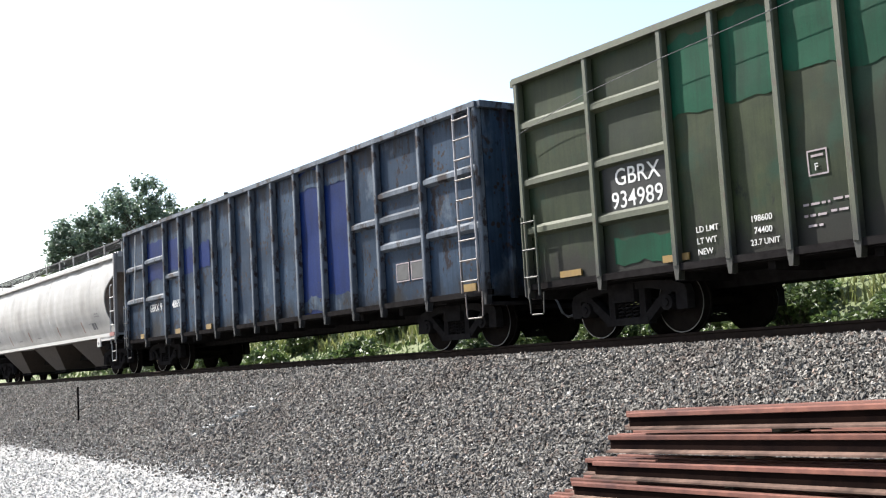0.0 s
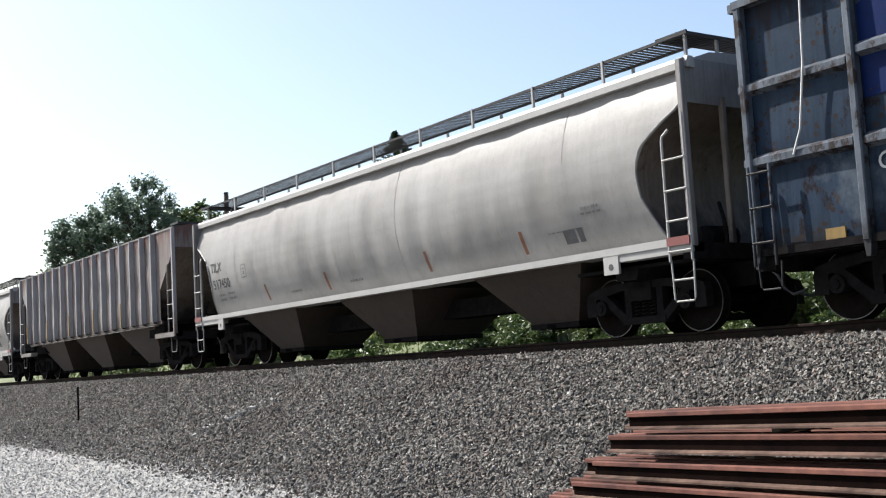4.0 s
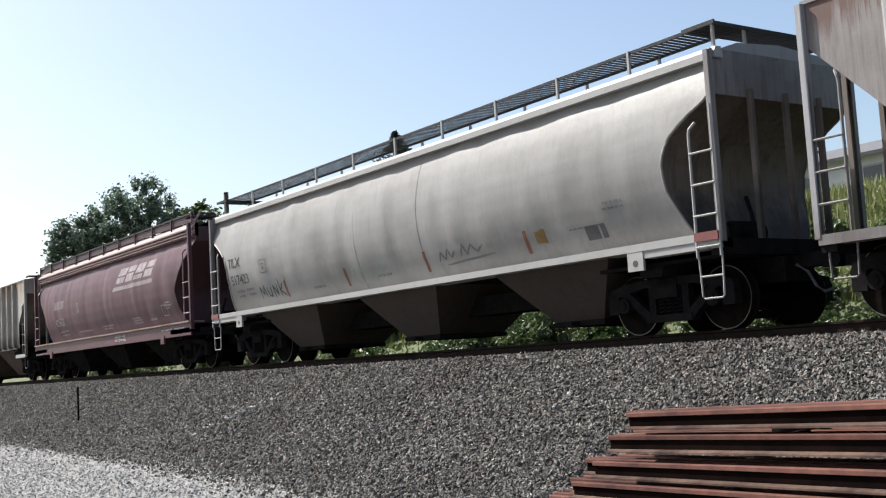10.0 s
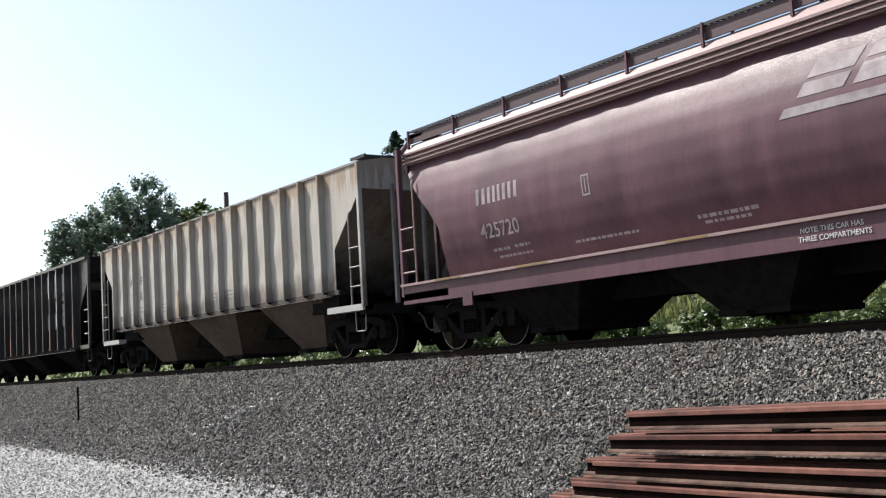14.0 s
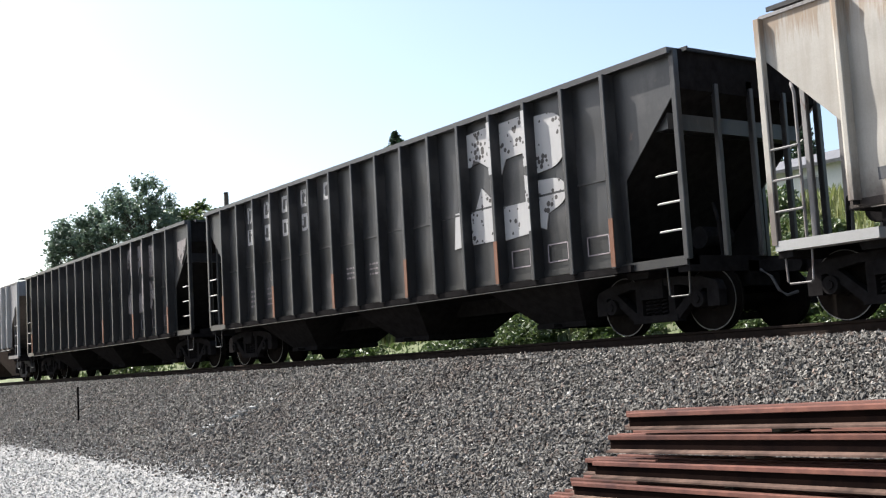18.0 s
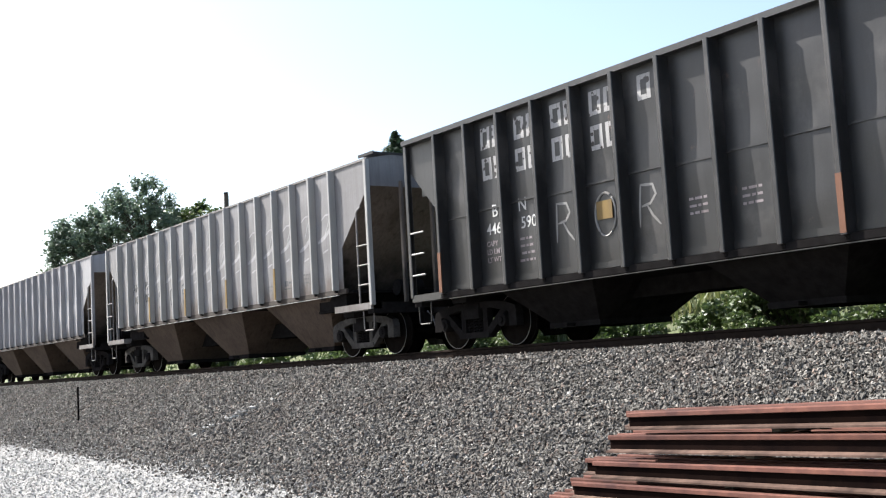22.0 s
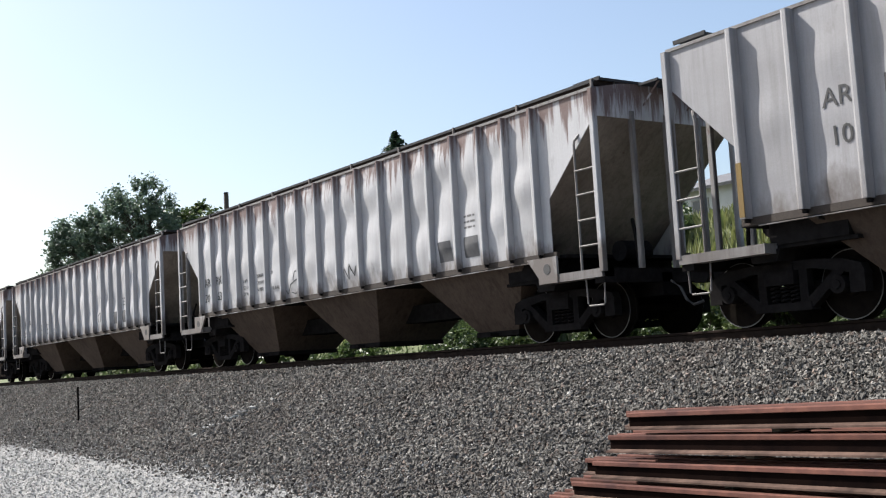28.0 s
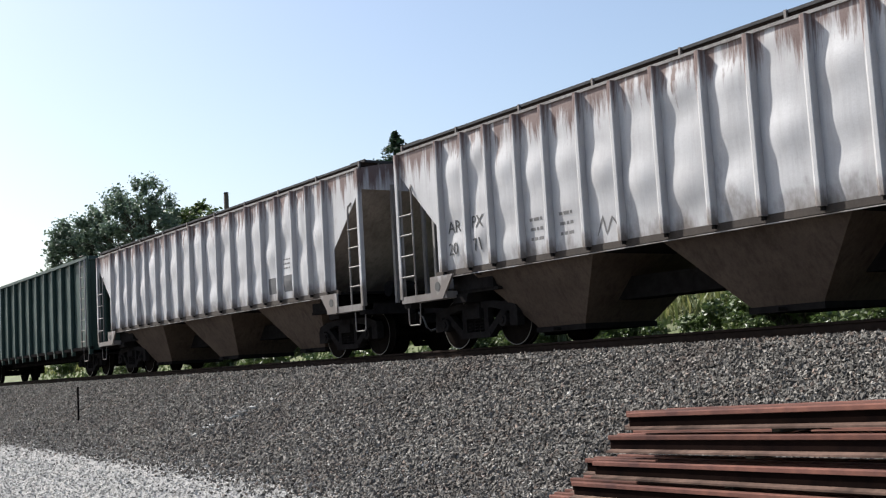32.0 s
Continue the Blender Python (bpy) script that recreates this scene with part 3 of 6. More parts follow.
RAIL_SHAPE = [(-0.07, 0), (0.07, 0), (0.07, 0.012), (0.012, 0.03), (0.009, 0.125), (0.036, 0.137), (0.036, 0.162), (0.028, 0.172), (-0.028, 0.172), (-0.036, 0.162), (-0.036, 0.137), (-0.009, 0.125), (-0.012, 0.03), (-0.07, 0.012)]


def build_track():
    for y in (TRACK - 0.7525, TRACK + 0.7525):
        fm = Form().extrude_x([(y + a, b - 0.172) for a, b in RAIL_SHAPE], -700, 60)
        thing("track_rail", fm, M["rail"], "dark brown steel rail in shade under the train", "rail", "rails of the track", "structure")
    tie = Form().box(-0.115, 0.115, -1.3, 1.3, -0.18, 0).mesh("tie", M["tie"])
    for k in range(150):
        ob = new("tie", tie)
        ob.location = (-0.6 * k + 2, TRACK, -0.174)
        tagged(ob, "weathered timber tie bedded in the ballast", "railway tie", "ties under the track", "structure")


def build_rail_pile():
    """Light old rails stacked in tiers beside the bank, a little askew to the line."""
    way = Vector((0.985, -0.166, 0.037)).normalized()
    side = Vector((-way.y, way.x, 0)).normalized()
    up = way.cross(side).normalized()
    rng = random.Random(8)
    frame_of = Matrix((way, side, up)).transposed().to_4x4()
    top = Vector((-5.85, 5.67, -0.66))
    k = 0.72
    base = [(-0.072, 0), (0.072, 0), (0.072, 0.016), (0.012, 0.034), (-0.012, 0.034), (-0.072, 0.016)]
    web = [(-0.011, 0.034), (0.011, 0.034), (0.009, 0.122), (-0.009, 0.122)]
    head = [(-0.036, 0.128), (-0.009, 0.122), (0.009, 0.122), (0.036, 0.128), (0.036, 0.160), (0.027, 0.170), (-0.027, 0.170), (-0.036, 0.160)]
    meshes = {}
    for part_name, line, m in (("rail_foot", base, "lit_foot"), ("rail_web", web, "shaded_web"), ("rail_head", head, "rust_top")):
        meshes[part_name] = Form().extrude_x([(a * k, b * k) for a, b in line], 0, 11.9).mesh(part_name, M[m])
    tiers = [(0.0, 0.0), (-0.22, -0.155), (-0.40, -0.34), (-0.62, -0.49), (-0.95, -0.60), (-0.7, -0.73), (-0.9, -0.86)]
    for tier, (start, drop) in enumerate(tiers):
        for row in range(4):
            root = new("old_rail")
            tagged(root, "orange-rusted old steel rail lying in a stack", "rail", "old rails stacked beside the bank")
            at = top + way * (start - 0.4 * row * rng.random() - 0.04 * rng.random()) + side * (0.17 * row - 0.035 * tier - 0.04 * rng.random()) + Vector((0, 0, drop - 0.172 * k))
            root.matrix_basis = Matrix.Translation(at) @ frame_of @ pose(0, 0, 0, 0, 0, rng.uniform(-0.15, 0.15))
            for part_name, me in meshes.items():
                part(part_name, me, None, root)
        # thin bearers between the tiers
        for x in (1.4, 4.6, 8.2, 11.0):
            fm = Form().box(-0.04, 0.04, 0.06, 0.62, -0.032, 0.0)
            ob = thing("timber_bearer", fm, M["tie"], "thin weathered timber bearer between tiers of rails", "timber", "bearers in the rail stack")
            ob.matrix_basis = Matrix.Translation(top + way * (x + start) + side * (-0.035 * tier) + Vector((0, 0, drop - 0.172 * k))) @ frame_of
    for x in (1.2, 5.5, 9.6):
        fm = Form().box(-0.1, 0.1, -0.3, 0.75, -0.3, 0.0)
        ob = thing("timber_bearer", fm, M["tie"], "stout weathered timber bearer under the stacked rails", "timber", "bearers in the rail stack")
        ob.matrix_basis = Matrix.Translation(top + way * x + Vector((0, 0, -1.02))) @ frame_of


def build_post():
    base = Vector((-30.0, 8.95, -1.32))
    fm = Form().box(-0.02, 0.02, -0.02, 0.02, -0.2, 1.0).box(-0.032, 0.032, -0.026, -0.02, 0.8, 0.98)
    ob = thing("marker_post", fm, M["iron"], "thin dark steel marker post standing in the ballast", "post")
    ob.location = base


# ---- plants ----
def leaf_mesh(centres, size, seed, long=1.5, droop=0.6):
    """Bent leaf blades, two triangles each side of the fold, at the given centres."""
    rng = np.random.default_rng(seed)
    n = len(centres)
    a = rng.normal(size=(n, 3))
    a[:, 2] *= droop
    a /= np.linalg.norm(a, axis=1)[:, None] + 1e-9
    b = np.cross(a, rng.normal(size=(n, 3)))
    b /= np.linalg.norm(b, axis=1)[:, None] + 1e-9
    c = np.cross(a, b)
    s = (size * rng.uniform(0.6, 1.4, n))[:, None]
    verts = np.stack([centres - a * s * long / 2, centres + b * s * 0.45 + c * s * 0.14, centres + a * s * long / 2, centres - b * s * 0.45 + c * s * 0.14], 1)
    faces = np.arange(4 * n).reshape(n, 4)
    return verts.reshape(-1, 3), np.concatenate([faces[:, [0, 1, 2]], faces[:, [0, 2, 3]]])


def clumps(rng, blobs, per):
    """Points near the shells of uneven clumps: rows of centre and radii."""
    out = []
    for cx, cy, cz, rx, ry, rz in blobs:
        d = rng.normal(size=(per, 3))
        d /= np.linalg.norm(d, axis=1)[:, None]
        r = rng.uniform(0.55, 1.08, per) ** 0.6
        out.append(np.array((cx, cy, cz)) + d * r[:, None] * np.array((rx, ry, rz)))
    return np.concatenate(out)


def limb(fm, a, b, r0, r1):
    a, b = Vector(a), Vector(b)
    way = (b - a).normalized()
    u = way.orthogonal().normalized()
    w = way.cross(u)
    n = 7
    fm.add([q + r * (math.cos(k * math.tau / n) * u + math.sin(k * math.tau / n) * w) for q, r in ((a, r0), (b, r1)) for k in range(n)],
           [tuple(range(n - 1, -1, -1)), tuple(range(n, 2 * n))] + [(k, (k + 1) % n, n + (k + 1) % n, n + k) for k in range(n)])


def broadleaf(at, tall, spread, blobs, per, leaf, material, label, seed, lop=0.0):
    """A trunk with forking limbs; leaves gather in small loose sprays round the twig ends."""
    rng = np.random.default_rng(seed)
    root = new("tree")
    root.location = at
    tagged(root, label, "tree", "trees behind the line")
    fm = Form()
    limb(fm, (0, 0, -0.5), (0.1, 0, tall * 0.3), tall * 0.026, tall * 0.019)
    limb(fm, (0.1, 0, tall * 0.3), (0.3, 0.1, tall * 0.8), tall * 0.019, tall * 0.005)
    sprays = []
    for _ in range(blobs):
        h = rng.uniform(0.2, 1.0)
        wide = spread * math.sqrt(max(0.03, 1 - ((h - 0.5) / 0.52) ** 2))
        w, ang = wide * rng.uniform(0.1, 1.05) ** 0.7, rng.uniform(0, math.tau)
        c = np.array((w * math.cos(ang) + lop * (h - 0.5) * spread, w * math.sin(ang), tall * h * 0.97))
        n = int(0.72 * per * rng.uniform(0.4, 1.6))
        s = spread * rng.uniform(0.05, 0.12)
        sprays.append(c + rng.normal(0, 1, (n, 3)) * np.array((s, s, s * 0.55)) + np.array((0, 0, 0.2 * s)))
        if rng.random() < 0.45:
            limb(fm, (0.15, 0, tall * max(0.2, h * 0.55)), c, tall * 0.007, tall * 0.0015)
    part("trunk", fm, M["bark"], root)
    v, f = leaf_mesh(np.concatenate(sprays), leaf, seed + 1)
    bulk("crown", v, f, material, "", "", parent=root)
    return root


def spreading_tree(at, crown, sprays, per, leaf, material, label, seed):
    """A wide tree whose crown has uneven shoulders: leaves stand in upright fans at the twig ends, with gaps between. crown: sideways reach and height."""
    rng = np.random.default_rng(seed)
    root = new("tree")
    root.location = at
    tagged(root, label, "tree", "trees behind the line")
    across, deep = np.array((0.57, 0.82, 0.0)), np.array((-0.82, 0.57, 0.0))
    fm, pts = Form(), []
    limb(fm, (0, 0, -0.5), (0.05, 0, 2.6), 0.30, 0.24)
    forks = []
    for l, h in ((-3.4, 5.2), (-1.8, 6.4), (-0.2, 7.4), (1.3, 7.6), (2.2, 6.0)):
        tip = across * l + deep * rng.uniform(-1.2, 1.2) + np.array((0, 0, h))
        limb(fm, (0.05, 0, 2.4), tip, 0.15, 0.045)
        forks.append(tip)
    lo, hi = crown[0][0], crown[-1][0]
    for _ in range(sprays):
        l = rng.uniform(lo, hi)
        top = float(np.interp(l, [q[0] for q in crown], [q[1] for q in crown]))
        d = rng.uniform(-1, 1) * 3.0 * math.sqrt(max(0.05, 1 - ((l - 0.5 * (lo + hi)) / (0.5 * (hi - lo))) ** 2))
        h = 2.6 + (top - 0.25 - 2.6) * rng.random() ** 0.55 - 0.05 * d * d
        c = across * l + deep * d + np.array((0, 0, h))
        way = (c - np.array((0, 0, 3.0))) * np.array((0.5, 0.5, 0.35)) + rng.normal(0, 0.7, 3) + np.array((0, 0, 0.9))
        way /= np.linalg.norm(way)
        n = int(per * rng.uniform(0.4, 1.4))
        t = rng.random(n)
        pts.append(c + way * (0.75 * (t - 0.6))[:, None] + rng.normal(0, 1, (n, 3)) * (0.07 + 0.16 * t)[:, None])
        if rng.random() < 0.55:
            near = min(forks, key=lambda q: float(np.linalg.norm(q - c)))
            limb(fm, near * 0.75 + np.array((0, 0, 0.6)), c, 0.04, 0.012)
    part("trunk", fm, M["bark"], root)
    v, f = leaf_mesh(np.concatenate(pts), leaf, seed + 1)
    bulk("crown", v, f, material, "", "", parent=root)
    return root


def conifer(at, tall, spread, material, label, seed):
    rng = np.random.default_rng(seed)
    root = new("tree")
    root.location = at
    tagged(root, label, "tree", "trees behind the line")
    part("trunk", Form().add(*cone(tall)), M["bark"], root)
    pts = []
    for k in range(46):
        h = 0.16 + 0.84 * k / 46
        reach = spread * (1.015 - h)
        for j in range(8):
            ang = rng.uniform(0, math.tau)
            out = reach * rng.uniform(0.65, 1.1)
            t = rng.uniform(0.05, 1, 34)
            line = np.stack([np.cos(ang) * out * t, np.sin(ang) * out * t, tall * h - 0.32 * out * t + 0.1 * out * t ** 2], -1)
            pts.append(line + rng.normal(0, 0.03 + 0.05 * reach, line.shape))
    v, f = leaf_mesh(np.concatenate(pts), 0.15, seed, 2.2)
    bulk("crown", v, f, material, "", "", parent=root)
    return root


def cone(tall, n=8):
    v = [(r * math.cos(k * math.tau / n), r * math.sin(k * math.tau / n), z) for r, z in ((tall * 0.018, -0.5), (0.02, tall)) for k in range(n)]
    return v, [(k, (k + 1) % n, n + (k + 1) % n, n + k) for k in range(n)]


def bush(at, size, per, leaf, material, label, seed):
    rng = np.random.default_rng(seed)
    blobs = []
    for _ in range(9):
        r = size * rng.uniform(0.3, 0.5)
        blobs.append((rng.normal(0, size * 0.45), rng.normal(0, size * 0.3), abs(rng.normal(0.45, 0.25)) * size, r, r, r * 0.8))
    v, f = leaf_mesh(clumps(rng, blobs, per), leaf, seed)
    root = new("bush")
    root.location = at
    tagged(root, label, "bush", "bushes behind the track")
    fm = Form()
    for b in blobs:
        limb(fm, (0, 0, -0.2), (b[0], b[1], b[2]), 0.03, 0.008)
    part("stem", fm, M["bark"], root)
    bulk("foliage", v, f, material, "", "", parent=root)
    return root


def grass_blades(count, seed, x_lo, x_hi, y_lo, y_hi, tall, material, label):
    rng = np.random.default_rng(seed)
    x = -np.exp(rng.uniform(math.log(x_lo), math.log(x_hi), count))
    y = rng.uniform(y_lo, y_hi, count)
    z = np.interp(y, [q[0] for q in PROFILE], [q[1] for q in PROFILE]) - 0.1
    h = tall * rng.uniform(0.5, 1.3, count)
    ang = rng.uniform(0, math.tau, count)
    w = 0.022 * rng.uniform(0.6, 1.6, count) * np.sqrt(-x / 8)
    lean = rng.normal(0, 0.22, (count, 2)) * h[:, None]
    base = np.stack([x, y, z], -1)
    off = np.stack([np.cos(ang) * w, np.sin(ang) * w, 0 * w], -1)
    tip = base + np.stack([lean[:, 0], lean[:, 1], h], -1)
    mid = base + np.stack([lean[:, 0] * 0.3, lean[:, 1] * 0.3, h * 0.55], -1)
    verts = np.stack([base - off, base + off, mid + off * 0.8, mid - off * 0.8, tip], 1).reshape(-1, 3)
    k = 5 * np.arange(count)[:, None]
    faces = np.concatenate([k + np.array([[0, 1, 2]]), k + np.array([[0, 2, 3]]), k + np.array([[3, 2, 4]])])
    return bulk("grass", verts, faces, material, label, "grass")


def build_plants():
    spreading_tree((-75.45, 26.6, 3.3), [(-5.7, 5.6), (-5.3, 6.8), (-4.6, 7.6), (-3.7, 8.0), (-3.0, 8.6), (-2.0, 8.8), (-1.6, 9.6), (-0.5, 9.9), (0.0, 10.3), (1.7, 10.35), (2.5, 9.6), (2.75, 8.4), (3.1, 7.0)],
                   250, 125, 0.15, M["leaf"], "large dark-leaved broadleaf tree behind the train", 21)
    broadleaf((-83.0, 25.2, 2.9), 5.9, 3.4, 110, 110, 0.22, M["leaf_light"], "lower sunny broadleaf tree beside the large one", 22)
    broadleaf((-83.0, 34.6, 4.2), 9.2, 3.8, 120, 110, 0.24, M["leaf_light"], "yellow-green broadleaf tree behind the train", 23)
    conifer((-75.1, 48.2, 4.3), 14.25, 9.5, M["needle"], "dark fir tree with a pointed crown", 24)
    conifer((-47.0, 62.0, 4.3), 10.6, 6.5, M["needle"], "distant dark fir tree above the bushes", 25)
    rng = random.Random(31)
    places = [(-17.5, 17.6, 0.7), (-25.8, 18.1, 0.75), (-29.5, 18.2, 0.7), (-33.0, 18.6, 0.9), (-21.0, 19.3, 1.0), (-13.6, 18.7, 1.0), (-16.0, 20.4, 1.2), (-11.4, 20.8, 1.4), (-40.0, 19.0, 1.1), (-48.0, 20.0, 1.3), (-58.0, 20.5, 1.4)]
    places += [(rng.uniform(-75, -6), rng.uniform(20.5, 27), rng.uniform(0.8, 1.5)) for _ in range(34)]
    places += [(-math.exp(rng.uniform(math.log(9), math.log(70))), rng.uniform(16.9, 18.8), rng.uniform(0.35, 0.7)) for _ in range(60)]
    places += [(-math.exp(rng.uniform(math.log(9), math.log(50))), rng.uniform(18.5, 23.5), rng.uniform(0.6, 1.1)) for _ in range(40)]
    for k, (x, y, s) in enumerate(places):
        light = rng.random() < 0.6
        bush((x, y, height(y)), s, 250 if x > -30 else 110, 0.09 if x > -30 else 0.15, M["leaf_light"] if light else M["leaf_bush"],
             "sunny yellow-green bramble bush" if light else "dark green leafy bush", 40 + k)
    grass_blades(26000, 71, 6, 80, 21.0, 29, 0.5, M["grass"], "tall pale grass on the bank behind the track")
    grass_blades(30000, 72, 6, 80, 15.9, 24, 0.24, M["leaf_light"], "fresh green weeds behind the track")


def build_far():
    # utility pole behind the trees
    pole = new("utility_pole")
    pole.location = (-68.0, 30.2, height(30.2))
    tagged(pole, "dark timber utility pole rising above the train", "utility pole")
    fm = Form()
    limb(fm, (0, 0, -0.5), (0, 0, 7.35), 0.2, 0.16)
    part("shaft", fm, M["bark"], pole)
    part("pole_top", Form().box(-0.12, 0.12, -0.12, 0.12, 7.35, 7.45), M["iron"], pole)
    # pale house on the rise
    house = new("house")
    house.location = (-37.0, 52.0, 4.3)
    tagged(house, "pale sided house with a grey roof beyond the bank", "house")
    part("wall", Form().extrude_x([(-4.5, -0.5), (4.5, -0.5), (4.5, 4.4), (0, 5.6), (-4.5, 4.4)], -8, 14), M["wall"], house)
    for s in (-1, 1):
        part("roof", Form().plate([(-8.5, 5.1 * s, 4.25), (14.5, 5.1 * s, 4.25), (14.5, 0, 5.65), (-8.5, 0, 5.65)][::s], 0.18), M["roof"], house)
    for x in (-6, -2.5, 1.5, 5, 8, 11.5):
        win = part("window", Form().box(x - 0.62, x + 0.62, -4.56, -4.5, 2.4, 3.7), M["tank_bright"], house)
        part("pane", Form().box(x - 0.5, x + 0.5, -4.58, -4.56, 2.5, 3.6), M["pane"], win)


build_ground()
build_track()
build_rail_pile()
build_post()
build_plants()
build_far()
build_stones()


# ---- trucks and couplers, shared by all cars ----
WHEEL_R = 0.457
ROLLING = []   # every wheelset, for the motion
SIDE = -1.52   # the side sheet that faces the camera, in a car's own space


def truck_meshes():
    out = {}
    fm = Form()
    # a cast frame: top chord, two slanting legs, bottom chord and pedestals, open between
    top = [(-1.28, 0.56), (-1.22, 0.70), (-0.95, 0.78), (-0.5, 0.82), (0.5, 0.82), (0.95, 0.78), (1.22, 0.70), (1.28, 0.56), (1.02, 0.60), (0.5, 0.70), (-0.5, 0.70), (-1.02, 0.60)]
    fm.prism(top, -0.075, 0.075)
    for s in (-1, 1):
        leg = [(0.98 * s, 0.62), (0.82 * s, 0.66), (0.36 * s, 0.30), (0.42 * s, 0.17)]
        fm.prism(leg if s > 0 else leg[::-1], -0.07, 0.07)
        post = [(0.40 * s, 0.72), (0.27 * s, 0.72), (0.27 * s, 0.26), (0.40 * s, 0.26)]
        fm.prism(post if s > 0 else post[::-1], -0.065, 0.065)
        fm.box(min(1.04 * s, 1.26 * s), max(1.04 * s, 1.26 * s), -0.08, 0.08, 0.34, 0.60)
    fm.prism([(-0.46, 0.17), (0.46, 0.17), (0.44, 0.28), (-0.44, 0.28)], -0.085, 0.085)
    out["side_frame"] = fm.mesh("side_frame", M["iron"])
    out["lit_side_frame"] = fm.mesh("side_frame", M["lit_iron"])
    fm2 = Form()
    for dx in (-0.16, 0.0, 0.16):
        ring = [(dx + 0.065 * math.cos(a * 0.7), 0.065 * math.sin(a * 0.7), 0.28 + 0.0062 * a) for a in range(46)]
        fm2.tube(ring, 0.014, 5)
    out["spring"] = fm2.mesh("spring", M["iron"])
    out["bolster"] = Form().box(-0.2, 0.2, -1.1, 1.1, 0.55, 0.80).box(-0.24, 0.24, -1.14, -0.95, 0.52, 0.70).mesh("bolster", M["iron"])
    fm = Form()
    for s in (-1, 1):
        y = 0.7525 * s
        fm.disc(0, y - 0.065, y + 0.065, 0, WHEEL_R, n=32)
        fm.disc(0, y - s * 0.065 - 0.016, y - s * 0.065 + 0.016, 0, WHEEL_R + 0.026, n=32)
        fm.disc(0, y + s * 0.065 - 0.001 if s > 0 else y - 0.067 - 0.035, y + 0.067 + 0.035 if s > 0 else y - 0.064, 0, 0.15, n=16)
    fm.disc(0, -1.02, 1.02, 0, 0.075, n=12)
    for s in (-1, 1):
        for k in range(3):
            a = k * math.tau / 3
            fm.disc(0.08 * math.cos(a), min(1.0 * s, 1.035 * s), max(1.0 * s, 1.035 * s), 0.08 * math.sin(a), 0.018, n=6)
    plain_faces = len(fm.f)
    for s in (-1, 1):
        n, y = 40, s * 0.8195
        v = [(r * math.cos(k * math.tau / n), q, r * math.sin(k * math.tau / n)) for q in (y, y + s * 0.004) for r in (WHEEL_R - 0.002, WHEEL_R - 0.016) for k in range(n)]
        ring = [(2 * n + k, 2 * n + (k + 1) % n, 3 * n + (k + 1) % n, 3 * n + k) for k in range(n)]
        rim_edge = [(k, (k + 1) % n, 2 * n + (k + 1) % n, 2 * n + k) for k in range(n)]
        fm.add(v, ring + rim_edge)
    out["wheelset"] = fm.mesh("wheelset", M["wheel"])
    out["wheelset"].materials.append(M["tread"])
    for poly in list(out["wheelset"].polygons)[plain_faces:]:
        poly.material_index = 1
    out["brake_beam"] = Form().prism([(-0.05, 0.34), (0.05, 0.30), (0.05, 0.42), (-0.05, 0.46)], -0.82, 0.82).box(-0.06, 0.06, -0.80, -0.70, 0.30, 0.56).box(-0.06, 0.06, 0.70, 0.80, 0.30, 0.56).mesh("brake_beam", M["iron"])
    out["bearing"] = Form().disc(0, -0.13, 0.1, 0, 0.12, n=14).disc(0, -0.155, -0.13, 0, 0.06, n=8).mesh("bearing", M["iron"])
    fm = Form().prism([(0.0, 0.80), (0.5, 0.80), (0.62, 0.88), (0.62, 0.98), (0.5, 1.0), (0.0, 0.98)], -0.11, 0.11)
    fm.prism([(0.5, 0.76), (0.74, 0.76), (0.80, 0.84), (0.76, 1.02), (0.5, 1.04)], -0.16, 0.05)
    out["coupler"] = fm.mesh("coupler", M["iron"])
    hose = [(0.3, -0.45, 0.82), (0.5, -0.47, 0.70), (0.62, -0.48, 0.5), (0.72, -0.44, 0.42), (0.85, -0.36, 0.46)]
    out["air_hose"] = Form().tube(hose, 0.022, 6).mesh("air_hose", M["ink"])
    return out


TRUCK = truck_meshes()


def add_truck(car, x, side_frame="side_frame"):
    truck = part("truck", TRUCK["bolster"], None, car, "sooty cast iron four-wheel truck", at=pose(x, 0, 0))
    for s in (-1, 1):
        part("side_frame", TRUCK[side_frame], None, truck, at=pose(0, 1.0 * s, 0))
        part("spring", TRUCK["spring"], None, truck, at=pose(0, 1.0 * s, 0))
    for dx in (-0.36, 0.36):
        part("brake_beam", TRUCK["brake_beam"], None, truck, at=pose(dx, 0, 0, 0, 0, 0 if dx > 0 else 180))
    for dx in (-0.889, 0.889):
        ws = part("wheelset", TRUCK["wheelset"], None, truck, "worn steel wheels on an axle", at=pose(dx, 0, WHEEL_R))
        ROLLING.append((ws, dx))
        for s in (-1, 1):
            part("bearing", TRUCK["bearing"], None, truck, at=pose(dx, 1.0 * s, WHEEL_R, 0, 0, 0 if s < 0 else 180))


